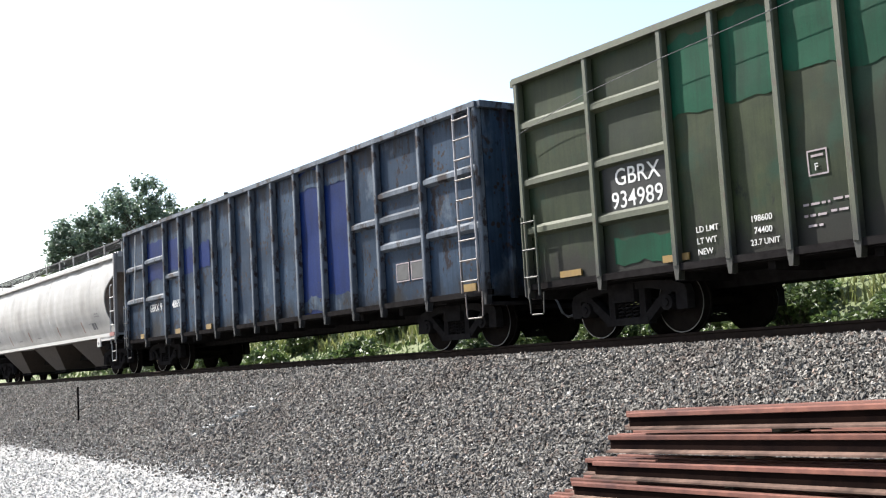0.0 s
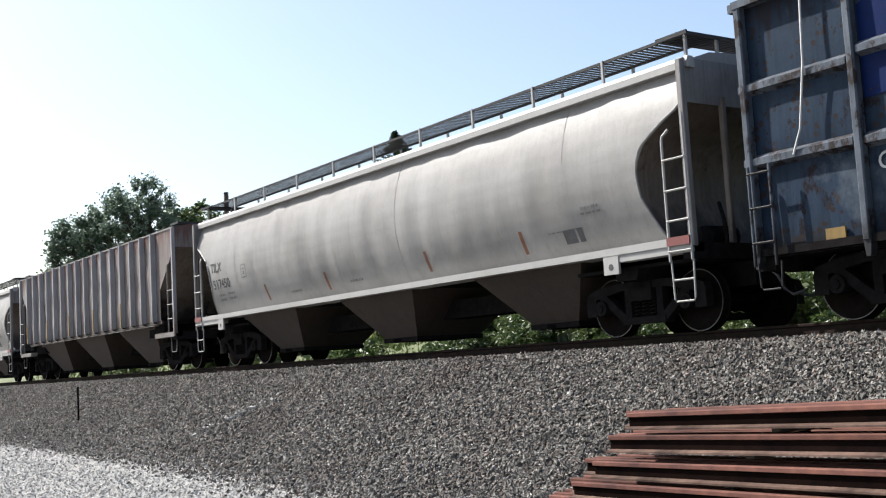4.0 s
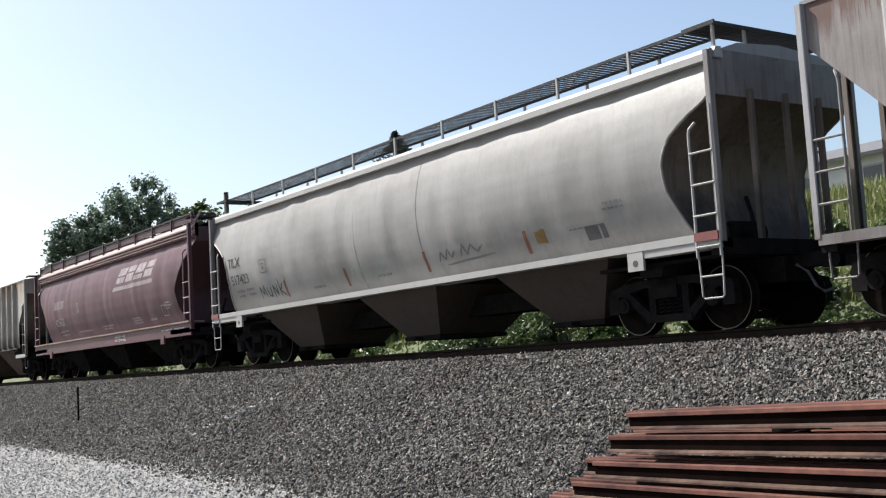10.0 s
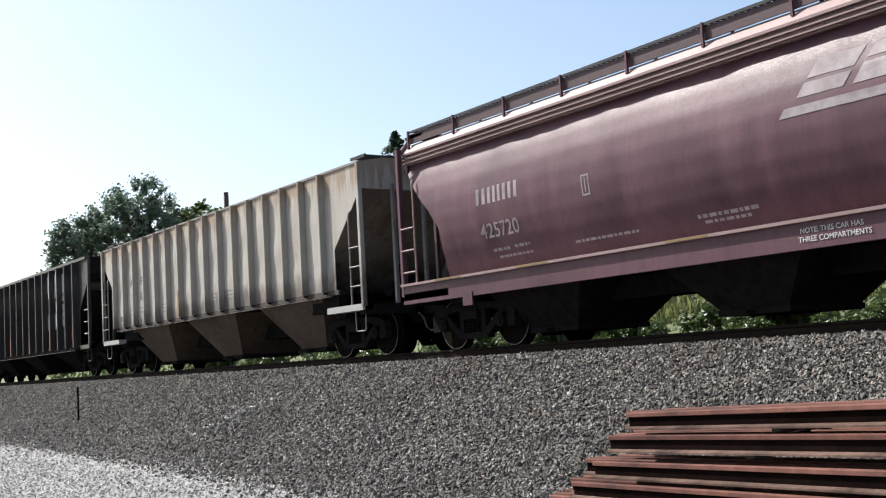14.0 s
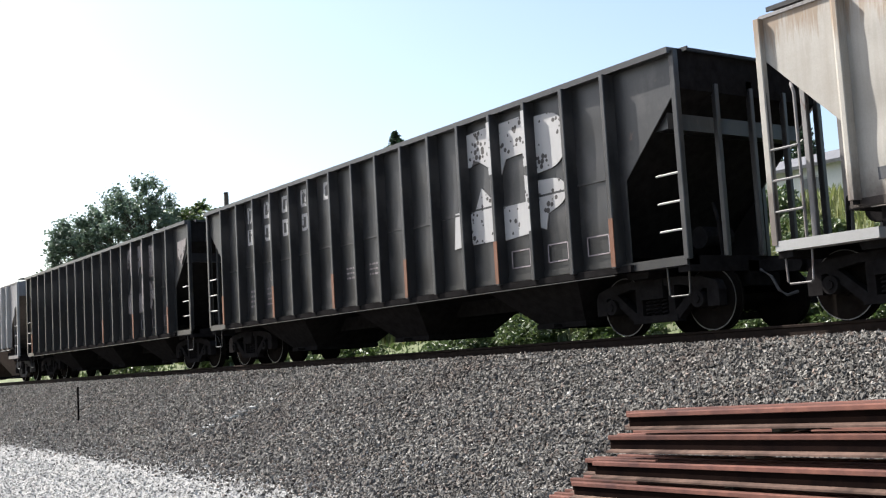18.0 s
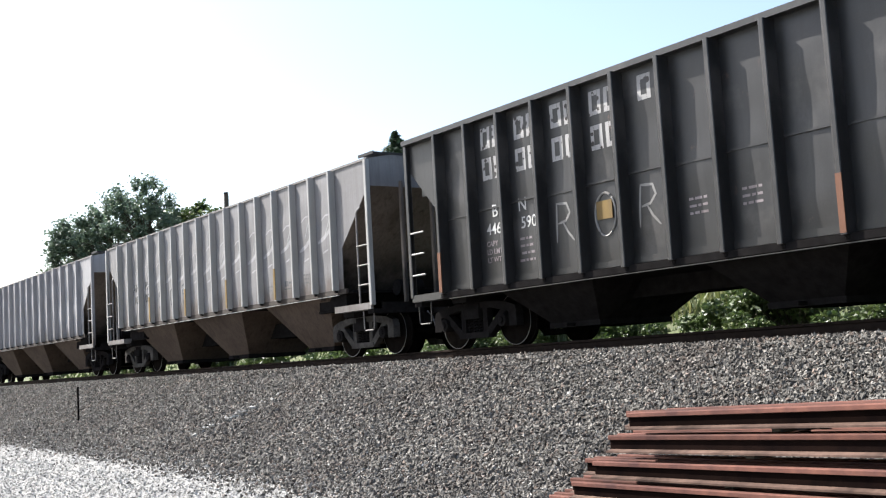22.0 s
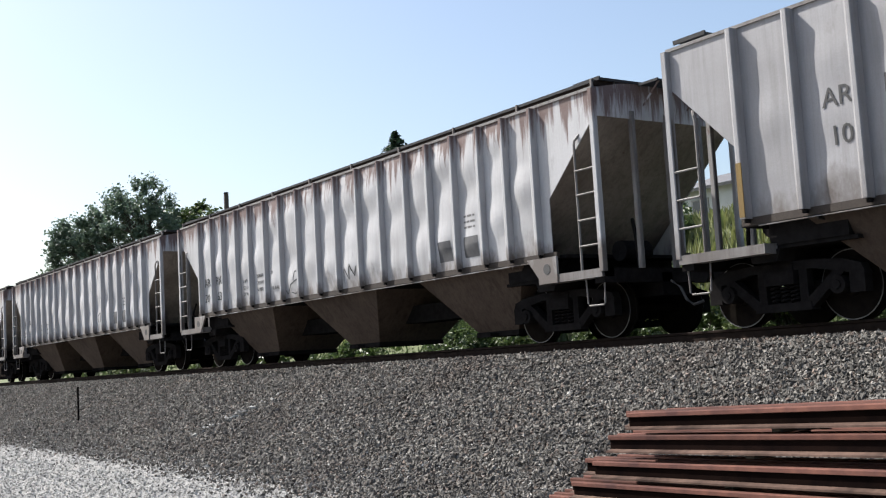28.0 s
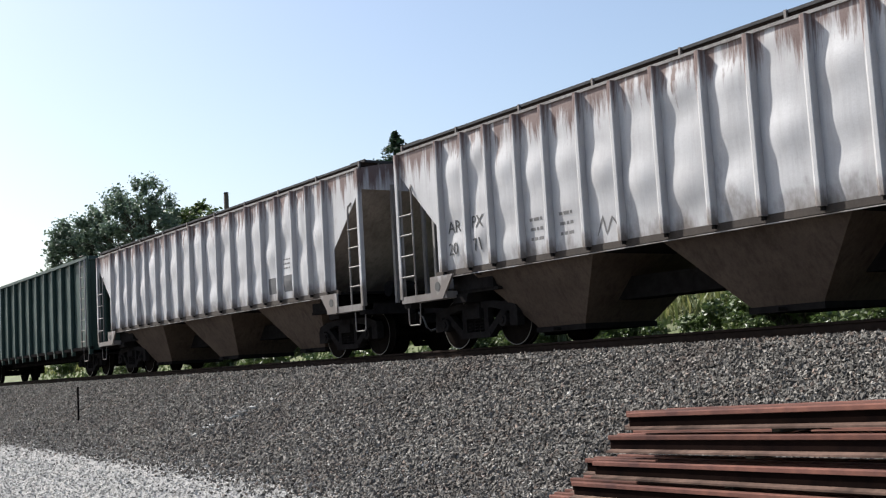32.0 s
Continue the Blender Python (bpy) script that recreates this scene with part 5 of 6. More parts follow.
# ---- the cars, front of the train first ----
def tank_hopper(name, label, front, rear, words, body, trim):
    """A covered hopper with bowed smooth sides and a railed roof walkway."""
    car, half = start_car(name, label, front, rear, 1.55)
    inset = lambda z: float(np.interp(z, [1.2, 1.4, 2.0, 2.4, 2.7, 2.95, 3.17, 3.3, 3.9], [0.72, 0.76, 0.98, 0.98, 0.84, 0.5, 0.08, 0.0, 0.0]))
    bow = lambda z: float(np.interp(z, [1.25, 1.5, 1.75, 2.0, 2.25, 2.5, 2.75, 3.0, 3.25, 3.5, 3.75], [1.20, 1.345, 1.455, 1.535, 1.585, 1.605, 1.60, 1.565, 1.51, 1.425, 1.31]))
    for s in (-1, 1):
        part("side_sheet", curved_side(half, 1.28, 3.74, s, inset, bow), body, car, "bowed smooth side sheet", smooth=True)
    for x in np.linspace(-half + 2.6, half - 2.6, 6):
        seam = Form()
        zs = np.linspace(1.3, 3.7, 14)
        seam.tube([(x, -bow(z) + 0.004, z) for z in zs], 0.008, 5)
        part("weld_seam", seam, body, car)
    for y0, y1 in ((-1.47, -1.31), (1.31, 1.47)):
        edge = [(y0, 3.70), (y0, 3.80), (y0 + 0.03, 3.86), (y1 - 0.03, 3.86), (y1, 3.80), (y1, 3.70)]
        part("roof_edge", Form().extrude_x(edge[::-1], -half - 0.055, half + 0.055), trim, car, "rounded bright roof edge")
    roof = [(-1.45, 3.80), (-0.9, 3.98), (0, 4.04), (0.9, 3.98), (1.45, 3.80)]
    part("roof", Form().extrude_x(roof[::-1], -half + 0.02, half - 0.02), body, car)
    for y0, y1 in ((-1.62, -1.16), (1.16, 1.62)):
        part("side_sill", Form().box(-half + 0.45, half - 0.45, y0, y1, 1.20, 1.31), trim, car, "bright side sill")
    for s in (-1, 1):
        end_gear(car, half, s, 3.84, 3.2, 1.3, M["grimy"], trim, 1.9, z_floor=1.22, low_wide=1.15, slope=False, corner=M["grimy"])
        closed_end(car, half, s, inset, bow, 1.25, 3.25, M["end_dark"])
        x0, x1 = s * (half + 0.0), s * (half - 0.42)
        ladder(car, x0, x1, -1.60, 0.98, 3.05, [1.12, 1.55, 1.98, 2.42], trim, bend=0.35)
        stirrup(car, min(x0, x1), max(x0, x1), -1.58, 0.42, 1.0, trim)
        part("rung", Form().tube([(x0, -1.58, 0.72), (x1, -1.58, 0.72)], 0.014), trim, car)
        q = s * (half - 1.62)
        jack = part("jacking_bracket", Form().box(q - 0.16, q + 0.16, -1.615, -1.57, 0.92, 1.2), trim, car)
        part("hole", Form().disc(q, -1.62, -1.612, 1.03, 0.05, n=12), M["ink"], jack)
        part("reflector", Form().box(min(x0, x1), max(x0, x1), -1.645, -1.622, 1.2, 1.32), M["red"], car, "red and white reflector plate")
        # frame of the slope opening
        fm = Form()
        fm.tube([(s * (half - inset(z)), -bow(z) - 0.005, z) for z in np.linspace(1.35, 3.25, 16)], 0.022, 6)
        part("end_flange", fm, body, car)
    bays(car, half, 3, 1.5, 1.22, 0.3, M["soot"])
    walkway(car, -half + 0.25, half - 0.1, -1.25, -0.62, 4.23, trim, 1.62, legs=0.36)
    for x in np.linspace(-half + 2, half - 2, 8):
        part("hatch", Form().box(x - 0.6, x + 0.6, -0.32, 0.32, 3.98, 4.14), trim, car)
    for s in (-1, 1):
        cross_walk(car, s * (half - 0.3), 4.22, s)
    SURFACE[car.name] = lambda x, z: -bow(z) - dent_at(x, z, half, -1) - 0.0015
    mark, number = words
    letters(mark, 0.34, M["ink"], car, -half + 1.07, 0, 2.40)
    letters(number, 0.34, M["ink"], car, -half + 1.14, 0, 1.97)
    rows = [(-half + 1.3, -half + 1.72, 1.78, 1.83), (-half + 1.85, -half + 2.3, 1.79, 1.84), (-half + 1.32, -half + 1.7, 1.66, 1.71), (-half + 1.9, -half + 2.3, 1.67, 1.72)]
    rows += [(half - 2.3, half - 1.9, 2.0, 2.04), (half - 2.32, half - 1.85, 1.92, 1.95), (half - 3.2, half - 2.5, 1.72, 1.74)]
    rows += [(x, x + 0.55, 1.55, 1.6) for x in (-half + 5.2, -half + 7.9)]
    bars(rows, M["faint"], car, -1.60)
    sq = -half + 2.75
    bars([(sq + 0.15 + a, sq + 0.15 + b, 2.12 + c, 2.12 + d) for a, b, c, d in ((0, 0.32, 0, 0.02), (0, 0.32, 0.3, 0.32), (0, 0.02, 0, 0.32), (0.3, 0.32, 0, 0.32), (0.08, 0.24, 0.2, 0.23), (0.12, 0.2, 0.08, 0.16))], M["faint"], car, 0, "stencil_line")
    part("stencil_panel", patch_of(car, half - 2.85, half - 2.55, 1.52, 1.74), M["slate"], car, "dark stencilled panel")
    part("stencil_panel", patch_of(car, half - 2.5, half - 2.38, 1.52, 1.74), M["slate"], car, "dark stencilled panel")
    for x in (4.0, 6.95, 10.9, 13.8) if number.endswith("50") else (3.9, 6.7, 9.75, 12.8):
        x -= half
        part("reflective_stripe", patch_of(car, x - 0.045, x + 0.045, 1.48, 1.86), M["orange"], car, "faded orange reflective stripe")
    return car, half, bow


def patch_of(car, x0, x1, z0, z1):
    """A coat of other paint that follows the car's skin."""
    skin = SURFACE[car.name]
    return wavy_panel(x0, x1, z0, z1, 0, 0, y=0.0, out=lambda x, z: -skin(x, z) + 0.0035, rows=16)


def ragged_patch(car, x0, x1, z0, z1, seed, rough=0.10):
    """A repainted patch with an uneven brushed edge above and below, laid on the skin."""
    skin, fm = SURFACE[car.name], Form()
    cols, rows = 14, 14
    for layer in (-0.0035, 0.002):
        for j in range(rows + 1):
            for i in range(cols + 1):
                x = x0 + (x1 - x0) * i / cols
                low = z0 + rough * (noise.noise((x * 2.1, seed, 0.3)) + 0.6 * noise.noise((x * 7.0, seed, 1.7)))
                top = z1 + rough * (noise.noise((x * 2.4, seed, 4.3)) + 0.6 * noise.noise((x * 8.0, seed, 6.1)))
                z = low + (top - low) * j / rows
                fm.v.append((x, skin(x, z) + layer, z))
    n, m = cols + 1, (cols + 1) * (rows + 1)
    for j in range(rows):
        for i in range(cols):
            a = j * n + i
            fm.f += [(a, a + 1, a + n + 1, a + n), (m + a, m + a + n, m + a + n + 1, m + a + 1)]
    return fm


def gondola(name, label, front, rear, posts, body, z_top, z_low, cross, panels=(), post_low=0.92, trim=None, truck_in=1.75, lad=True):
    """A high-sided open car with outside posts and cross bars in its end panels."""
    car, half = start_car(name, label, front, rear, truck_in)
    mid = (front + rear) / 2
    xs = [-half] + [p - mid for p in posts] + [half]
    trim = trim or body
    outs = [buckle(xs[k], xs[k + 1], z_low, z_top - 0.05, 0.02, hash_of(name, k)) for k in range(len(xs) - 1)]
    SURFACE[car.name] = skin_of(xs, outs, SIDE + 0.012)
    for k, out in enumerate(outs):
        part("side_panel", wavy_panel(xs[k], xs[k + 1], z_low, z_top - 0.05, 0.02, 0, y=SIDE + 0.02, out=out), panels[k] if k < len(panels) and panels[k] else body, car, smooth=True)
    post = Form().chamfered(-0.055, 0.055, -0.14, 0.0, post_low, z_top - 0.08, 0.02).prism([(-0.055, post_low), (0.055, post_low), (0.03, post_low - 0.2), (-0.03, post_low - 0.2)], -0.12, 0.0).mesh("post", trim)
    for x in xs:
        part("post", post, None, car, at=pose(min(max(x, -half + 0.06), half - 0.06), SIDE + 0.02, 0))
        part("post", post, None, car, at=pose(min(max(x, -half + 0.06), half - 0.06), 1.64, 0))
    part("far_side", Form().box(-half, half, 1.5, 1.52, z_low, z_top - 0.05), body, car)
    for y0, y1 in ((SIDE - 0.13, SIDE + 0.07), (1.45, 1.65)):
        part("top_chord", Form().box(-half, half, y0, y1, z_top - 0.1, z_top), trim, car)
        part("side_sill", Form().box(-half, half, y0 + 0.05, y1, z_low - 0.08, z_low + 0.02), M["iron"], car)
    for a, b, z in cross:
        part("cross_bar", Form().extrude_x([(SIDE + 0.02, z - 0.10), (SIDE - 0.09, z - 0.05), (SIDE - 0.09, z + 0.035), (SIDE + 0.02, z + 0.10)][::-1], a - mid, b - mid), trim, car)
    for s in (-1, 1):
        x = s * half
        part("end_wall", Form().box(min(x, x - 0.04 * s), max(x, x - 0.04 * s), -1.5, 1.5, z_low - 0.2, z_top - 0.06), body, car)
        for y in (-1.05, -0.52, 0, 0.52, 1.05):
            part("end_post", Form().chamfered(x - 0.1, x + 0.1, y - 0.05, y + 0.05, z_low - 0.15, z_top - 0.1), body, car)
        part("end_chord", Form().box(min(x - 0.05 * s, x + 0.1 * s), max(x - 0.05 * s, x + 0.1 * s), -1.6, 1.6, z_top - 0.12, z_top - 0.003), trim, car)
        part("end_sill", Form().box(min(x, x - 0.25 * s), max(x, x - 0.25 * s), -1.5, 1.5, 0.7, z_low - 0.1), M["iron"], car)
    part("floor", Form().box(-half + 0.05, half - 0.05, -1.48, 1.48, z_low - 0.1, z_low - 0.04), M["iron"], car)
    for x in np.linspace(-half + 3.2, half - 3.2, 9):
        part("cross_bearer", Form().prism([(x - 0.06, z_low - 0.1), (x + 0.06, z_low - 0.1), (x + 0.06, 0.72), (x - 0.06, 0.72)], -1.35, 1.35), M["iron"], car)
    if lad:
        ladder(car, half - 0.12, half - 0.62, SIDE - 0.16, 0.95, z_top - 0.1, [1.15 + 0.36 * k for k in range(9)], M["pale"])
        stirrup(car, half - 0.62, half - 0.12, SIDE - 0.1, 0.5, 0.95, M["pale"])
    ladder(car, -half + 0.08, -half + 0.42, SIDE - 0.16, 0.75, 2.05, [1.05, 1.5, 1.95], trim)
    stirrup(car, -half + 0.08, -half + 0.45, SIDE - 0.1, 0.45, 0.8, trim)
    return car, half, mid


def build_train():
    # green high-sided car at the head of the view
    posts = [89.03, 90.62, 91.58, 92.57, 93.55] + [94.55 + k for k in range(10)]
    bars_green = [(87.3, 89.0, z) for z in (3.57, 2.62, 1.82)] + [(89.05, 90.6, z) for z in (3.52, 2.63, 1.78)]
    car, half, mid = gondola("gondola_car", "weathered olive and teal green high-sided open freight car with numbers", 106.4, 87.26, posts, M["green"], 4.39, 0.93, bars_green, trim=M["olive"], lad=False)
    y = SIDE + 0.005
    for a, b, c, d in ((90.68, 91.52, 2.98, 4.12), (91.64, 92.5, 3.0, 4.16), (92.63, 93.5, 3.2, 4.16), (93.6, 94.5, 3.0, 4.16), (94.6, 95.5, 3.1, 4.16), (95.6, 96.5, 3.2, 4.16)):
        part("paint_patch", ragged_patch(car, a - mid, b - mid, c, d, a), M["teal"], car, "brighter teal green repainted patch", smooth=True)
    part("number_patch", patch_of(car, 89.15 - mid, 90.52 - mid, 1.85, 2.55), M["number_black"], car, "dark patch behind the numbers")
    letters("GBRX", 0.36, M["chalk"], car, 89.42 - mid, y - 0.05, 2.24)
    letters("934989", 0.36, M["chalk"], car, 89.32 - mid, y - 0.05, 1.90)
    letters("LD LMT", 0.12, M["chalk"], car, 90.95 - mid, y - 0.03, 1.34)
    letters("LT WT", 0.12, M["chalk"], car, 90.95 - mid, y - 0.03, 1.18)
    letters("NEW", 0.12, M["chalk"], car, 90.95 - mid, y - 0.03, 1.03)
    letters("198600", 0.12, M["chalk"], car, 91.9 - mid, y - 0.03, 1.36)
    letters("74400", 0.12, M["chalk"], car, 91.95 - mid, y - 0.03, 1.2)
    letters("23.7 UNIT", 0.11, M["chalk"], car, 91.88 - mid, y - 0.03, 1.05)
    letters("F", 0.13, M["chalk"], car, 92.98 - mid, y - 0.03, 1.86)
    bars([(92.88 - mid + a, 92.88 - mid + b, 1.8 + c, 1.8 + d) for a, b, c, d in ((0, 0.3, 0, 0.02), (0, 0.3, 0.3, 0.32), (0, 0.02, 0.02, 0.3), (0.28, 0.3, 0.02, 0.3), (0.06, 0.24, 0.23, 0.26))], M["faded_white"], car, y, "stencil_line")
    bars([(x - mid, x - mid + w, z, z + 0.03) for x, w, z in ((92.75, 0.4, 1.44), (93.2, 0.24, 1.46), (92.75, 0.34, 1.3), (93.15, 0.28, 1.32), (92.8, 0.26, 1.17))], M["faded_white"], car, y - 0.025)
    part("graffiti_patch", ragged_patch(car, 89.3 - mid, 90.5 - mid, 1.05, 1.45, 2.0), M["teal"], car, "dull teal scrawled patch")
    fm = Form().tube([(87.35 - mid, -1.67, 3.42), (88.3 - mid, -1.68, 3.6), (89.1 - mid, -1.68, 3.73), (90.65 - mid, -1.68, 3.86), (92.6 - mid, -1.68, 3.98), (95.0 - mid, -1.68, 4.12)], 0.005)
    part("loose_cable", fm, M["slate"], car, "thin loose cable strung along the side")
    for x in (88.35, 90.6):
        part("marker_patch", Form().box(x - mid - 0.3, x - mid + 0.2, y - 0.03, y, 0.99, 1.09), M["yellow"], car)

    # grey-blue high-sided car
    posts = [69.38, 71.03, 72.2, 73.26, 74.49, 75.67, 76.85, 78.02, 79.19, 80.35, 81.58, 82.69, 84.3]
    cross = [(67.65, 69.3, 3.1), (67.65, 69.3, 2.12), (69.45, 70.95, 3.2), (69.45, 70.95, 2.1), (71.1, 72.1, 2.62), (81.65, 82.6, 2.62),
             (82.75, 84.2, 3.1), (82.75, 84.2, 2.62), (82.75, 84.2, 2.08), (84.4, 86.1, 3.12), (84.4, 86.1, 2.11)]
    panels = [None] * 9 + [M["royal"], M["royal"]] + [None] * 4
    car, half, mid = gondola("gondola_car", "weathered grey high-sided open freight car with royal blue patches", 86.18, 67.68, posts, M["blue"], 4.28, 0.96, cross, panels, trim=M["scuffed"])
    y = SIDE + 0.005
    for a, b, c, d in ((69.45, 70.95, 2.62, 3.75), (71.1, 72.12, 2.75, 3.62), (72.28, 73.2, 2.58, 3.25), (73.34, 74.1, 2.62, 3.28)):
        part("paint_patch", ragged_patch(car, a - mid, b - mid, c, d, a), M["royal"], car, "royal blue repainted patch", smooth=True)
    for a, b in ((79.25, 80.3), (80.42, 81.5)):
        part("paint_patch", ragged_patch(car, a - mid, b - mid, 1.02, 1.32, a), M["blue"], car, smooth=True)
        part("paint_patch", ragged_patch(car, a - mid, b - mid, 3.74, 4.14, a, 0.07), M["blue"], car, smooth=True)
    letters("GBRX 9", 0.30, M["chalk"], car, 69.55 - mid, y - 0.03, 1.72)
    letters("4869", 0.30, M["chalk"], car, 71.32 - mid, y - 0.03, 1.72)
    for x in (83.15, 83.68):
        bars([(x - mid + a, x - mid + b, 1.36 + c, 1.36 + d) for a, b, c, d in ((0, 0.46, 0, 0.02), (0, 0.46, 0.34, 0.36), (0, 0.02, 0.02, 0.34), (0.44, 0.46, 0.02, 0.34))], M["faded_white"], car, y, "stencil_line")
        bars([(x - mid + 0.03, x - mid + 0.43, 1.39, 1.69)], M["ink"], car, y, "stencil_panel")
    for x, w in ((85.55, 0.22), (68.9, 0.14), (73.9, 0.16), (71.75, 0.2)):
        part("marker_patch", Form().box(x - mid - w, x - mid + w, y - 0.03, y, 0.98, 1.12), M["yellow"], car, "yellow painted patch at the sill")
    fm = Form().tube([(68.75 - mid, -1.62, 4.1), (68.72 - mid, -1.64, 3.2), (68.6 - mid, -1.64, 2.4), (68.45 - mid, -1.62, 2.1)], 0.015)
    part("hanging_strap", fm, M["chalk"], car, "pale strap hanging down the side")

    tank_hopper("covered_hopper_car", "dusty white covered hopper car with bowed smooth sides", 66.62, 48.92, ("TILX", "517450"), M["tank"], M["tank_bright"])

    ribs = [30.85 + 1.25 + 0.912 * k for k in range(16)]
    car, half, xs = ribbed_hopper("ribbed_hopper_car", "brown-stained grey covered hopper car with ribbed sides", 47.3, 30.85, ribs, M["brown_grey"], M["pale"], stripe=(0, 3, 6, 9, 12), bay_mat=M["soot"])
    letters("AR", 0.36, M["ink"], car, xs[1] + 0.36, SIDE, 2.53)
    letters("PX", 0.36, M["ink"], car, xs[2] + 0.13, SIDE, 2.53)
    letters("10", 0.36, M["ink"], car, xs[1] + 0.45, SIDE, 2.1)
    letters("38", 0.36, M["ink"], car, xs[2] + 0.13, SIDE, 2.1)

    car, half, bow = tank_hopper("covered_hopper_car", "dusty white covered hopper car with bowed sides and a black scrawl", 29.3, 12.2, ("TILX", "517423"), M["tank"], M["tank_bright"])
    scrawl(car, [[(0, 0), (0.03, 0.3), (0.16, 0.1), (0.26, 0.32), (0.3, 0.02)], [(0.42, 0.26), (0.42, 0.06), (0.55, 0.04), (0.6, 0.26)], [(0.7, 0.0), (0.72, 0.28), (0.86, 0.04), (0.9, 0.3)],
                 [(1.02, 0.0), (1.02, 0.42)], [(1.2, 0.3), (1.03, 0.14), (1.24, 0.0)], [(1.38, 0.42), (1.36, 0.12)], [(1.36, 0.02), (1.37, 0.0)]], -half + 2.58, -1.60, 1.52, M["ink"])

    loops = [[(0.0, 0.0), (0.02, 0.30), (0.20, 0.36), (0.28, 0.2), (0.1, 0.14)], [(0.36, 0.02), (0.34, 0.28), (0.52, 0.36), (0.62, 0.18), (0.5, 0.0), (0.36, 0.02)],
             [(0.74, 0.34), (0.72, 0.06), (0.9, 0.0), (1.0, 0.16)], [(1.12, 0.0), (1.14, 0.36), (1.3, 0.34), (1.34, 0.2), (1.16, 0.16), (1.38, 0.0)]]
    scrawl(car, loops, -half + 6.95, -1.60, 1.5, M["faint_green"], 0.026)
    waves = [[(0.0, 0.0), (0.1, 0.16), (0.2, 0.02), (0.32, 0.2), (0.4, 0.04), (0.55, 0.14)], [(0.7, 0.02), (0.82, 0.24), (0.9, 0.04), (1.05, 0.2), (1.2, 0.06), (1.4, 0.16)], [(0.2, -0.08), (0.9, -0.05), (1.7, -0.02)]]
    scrawl(car, waves, -half + 10.2, -1.60, 1.62, M["faint"], 0.02)
    part("graffiti_patch", ragged_patch(car, -half + 13.05, -half + 13.3, 1.6, 1.8, 5.0, 0.04), M["yellow"], car, "faded yellow sprayed patch")

    build_maroon_car()

    ribs = [-22.83 + 1.22 + 0.912 * k for k in range(16)]
    car, half, xs = ribbed_hopper("ribbed_hopper_car", "cream covered hopper car with ribbed sides", -6.33, -22.83, ribs, M["cream"], M["cream"], stripe=(6,), platform=M["tank_bright"])
    letters("AR", 0.34, M["ink"], car, xs[1] + 0.36, SIDE - 0.04, 2.6)
    letters("PX", 0.34, M["ink"], car, xs[2] + 0.35, SIDE - 0.04, 2.6)
    letters("10", 0.34, M["ink"], car, xs[1] + 0.45, SIDE - 0.04, 2.15)
    letters("62", 0.34, M["ink"], car, xs[2] + 0.32, SIDE - 0.04, 2.15)
    bars([(xs[1] + 0.4, xs[1] + 0.7, 1.86, 1.9), (xs[1] + 0.4, xs[1] + 0.75, 1.74, 1.78), (xs[2] + 0.3, xs[2] + 0.7, 1.88, 1.92), (xs[2] + 0.3, xs[2] + 0.65, 1.76, 1.8)] + [(xs[k] + 0.25, xs[k] + 0.68, z, z + 0.03) for k in (4, 8, 9) for z in (1.66, 1.76, 1.86)], M["faint"], car, SIDE - 0.03)
    part("stencil_panel", patch_of(car, xs[0] + 0.3, xs[0] + 0.55, 1.6, 1.75), M["slate"], car, "dark stencilled panel")

    for front, rear, dim in ((-24.35, -41.0, False), (-42.35, -58.97, True)):
        build_coal_car(front, rear, dim)

    ribs = [-76.87 + 1.25 + 0.912 * k for k in range(16)]
    car, half, xs = ribbed_hopper("ribbed_hopper_car", "grey covered hopper car with ribbed sides and pale scrawls", -60.5, -76.87, ribs, M["grey"], M["tank_bright"], stripe=(3, 6, 9, 12))
    letters("AR", 0.34, M["ink"], car, xs[1] + 0.17, SIDE, 2.4)
    letters("PX", 0.34, M["ink"], car, xs[2] + 0.24, SIDE, 2.4)
    letters("10", 0.34, M["ink"], car, xs[1] + 0.25, SIDE, 2.04)
    letters("09", 0.34, M["ink"], car, xs[2] + 0.24, SIDE, 2.04)
    for k in range(1, 15):
        q = 0.05 * math.sin(k * 2.3)
        scrawl(car, [[(0.12 + 0.5 * abs(q), 2.46 + q), (0.45, 2.55 + q), (0.86, 2.80 + q)]], xs[k], SIDE, 0, M["wash"], 0.045)
        scrawl(car, [[(0.44, 2.62 - q), (0.64, 2.95 - q), (0.86, 3.36 - q)]], xs[k], SIDE, 0, M["wash"], 0.016)
        scrawl(car, [[(0.30, 3.00 - q), (0.5, 3.10 - q), (0.66, 3.10 - q), (0.80, 3.02 - q)]], xs[k], SIDE, 0, M["wash"], 0.018)
        scrawl(car, [[(0.36, 2.22 + q), (0.60, 2.28 + q)]], xs[k], SIDE, 0, M["wash"], 0.022)
    bars([(xs[k] + a, xs[k] + b, z, z + 0.03) for k, a, b, z in ((11, 0.3, 0.7, 1.75), (11, 0.32, 0.66, 1.66), (13, 0.3, 0.72, 1.86), (13, 0.34, 0.6, 1.77), (13, 0.36, 0.55, 1.68))], M["faint"], car, SIDE)
    bars([(xs[12] + 0.26, xs[12] + 0.44, 1.70, 1.82), (xs[12] + 0.48, xs[12] + 0.8, 1.75, 1.80), (xs[12] + 0.26, xs[12] + 0.78, 1.63, 1.65)], M["slate"], car, SIDE)
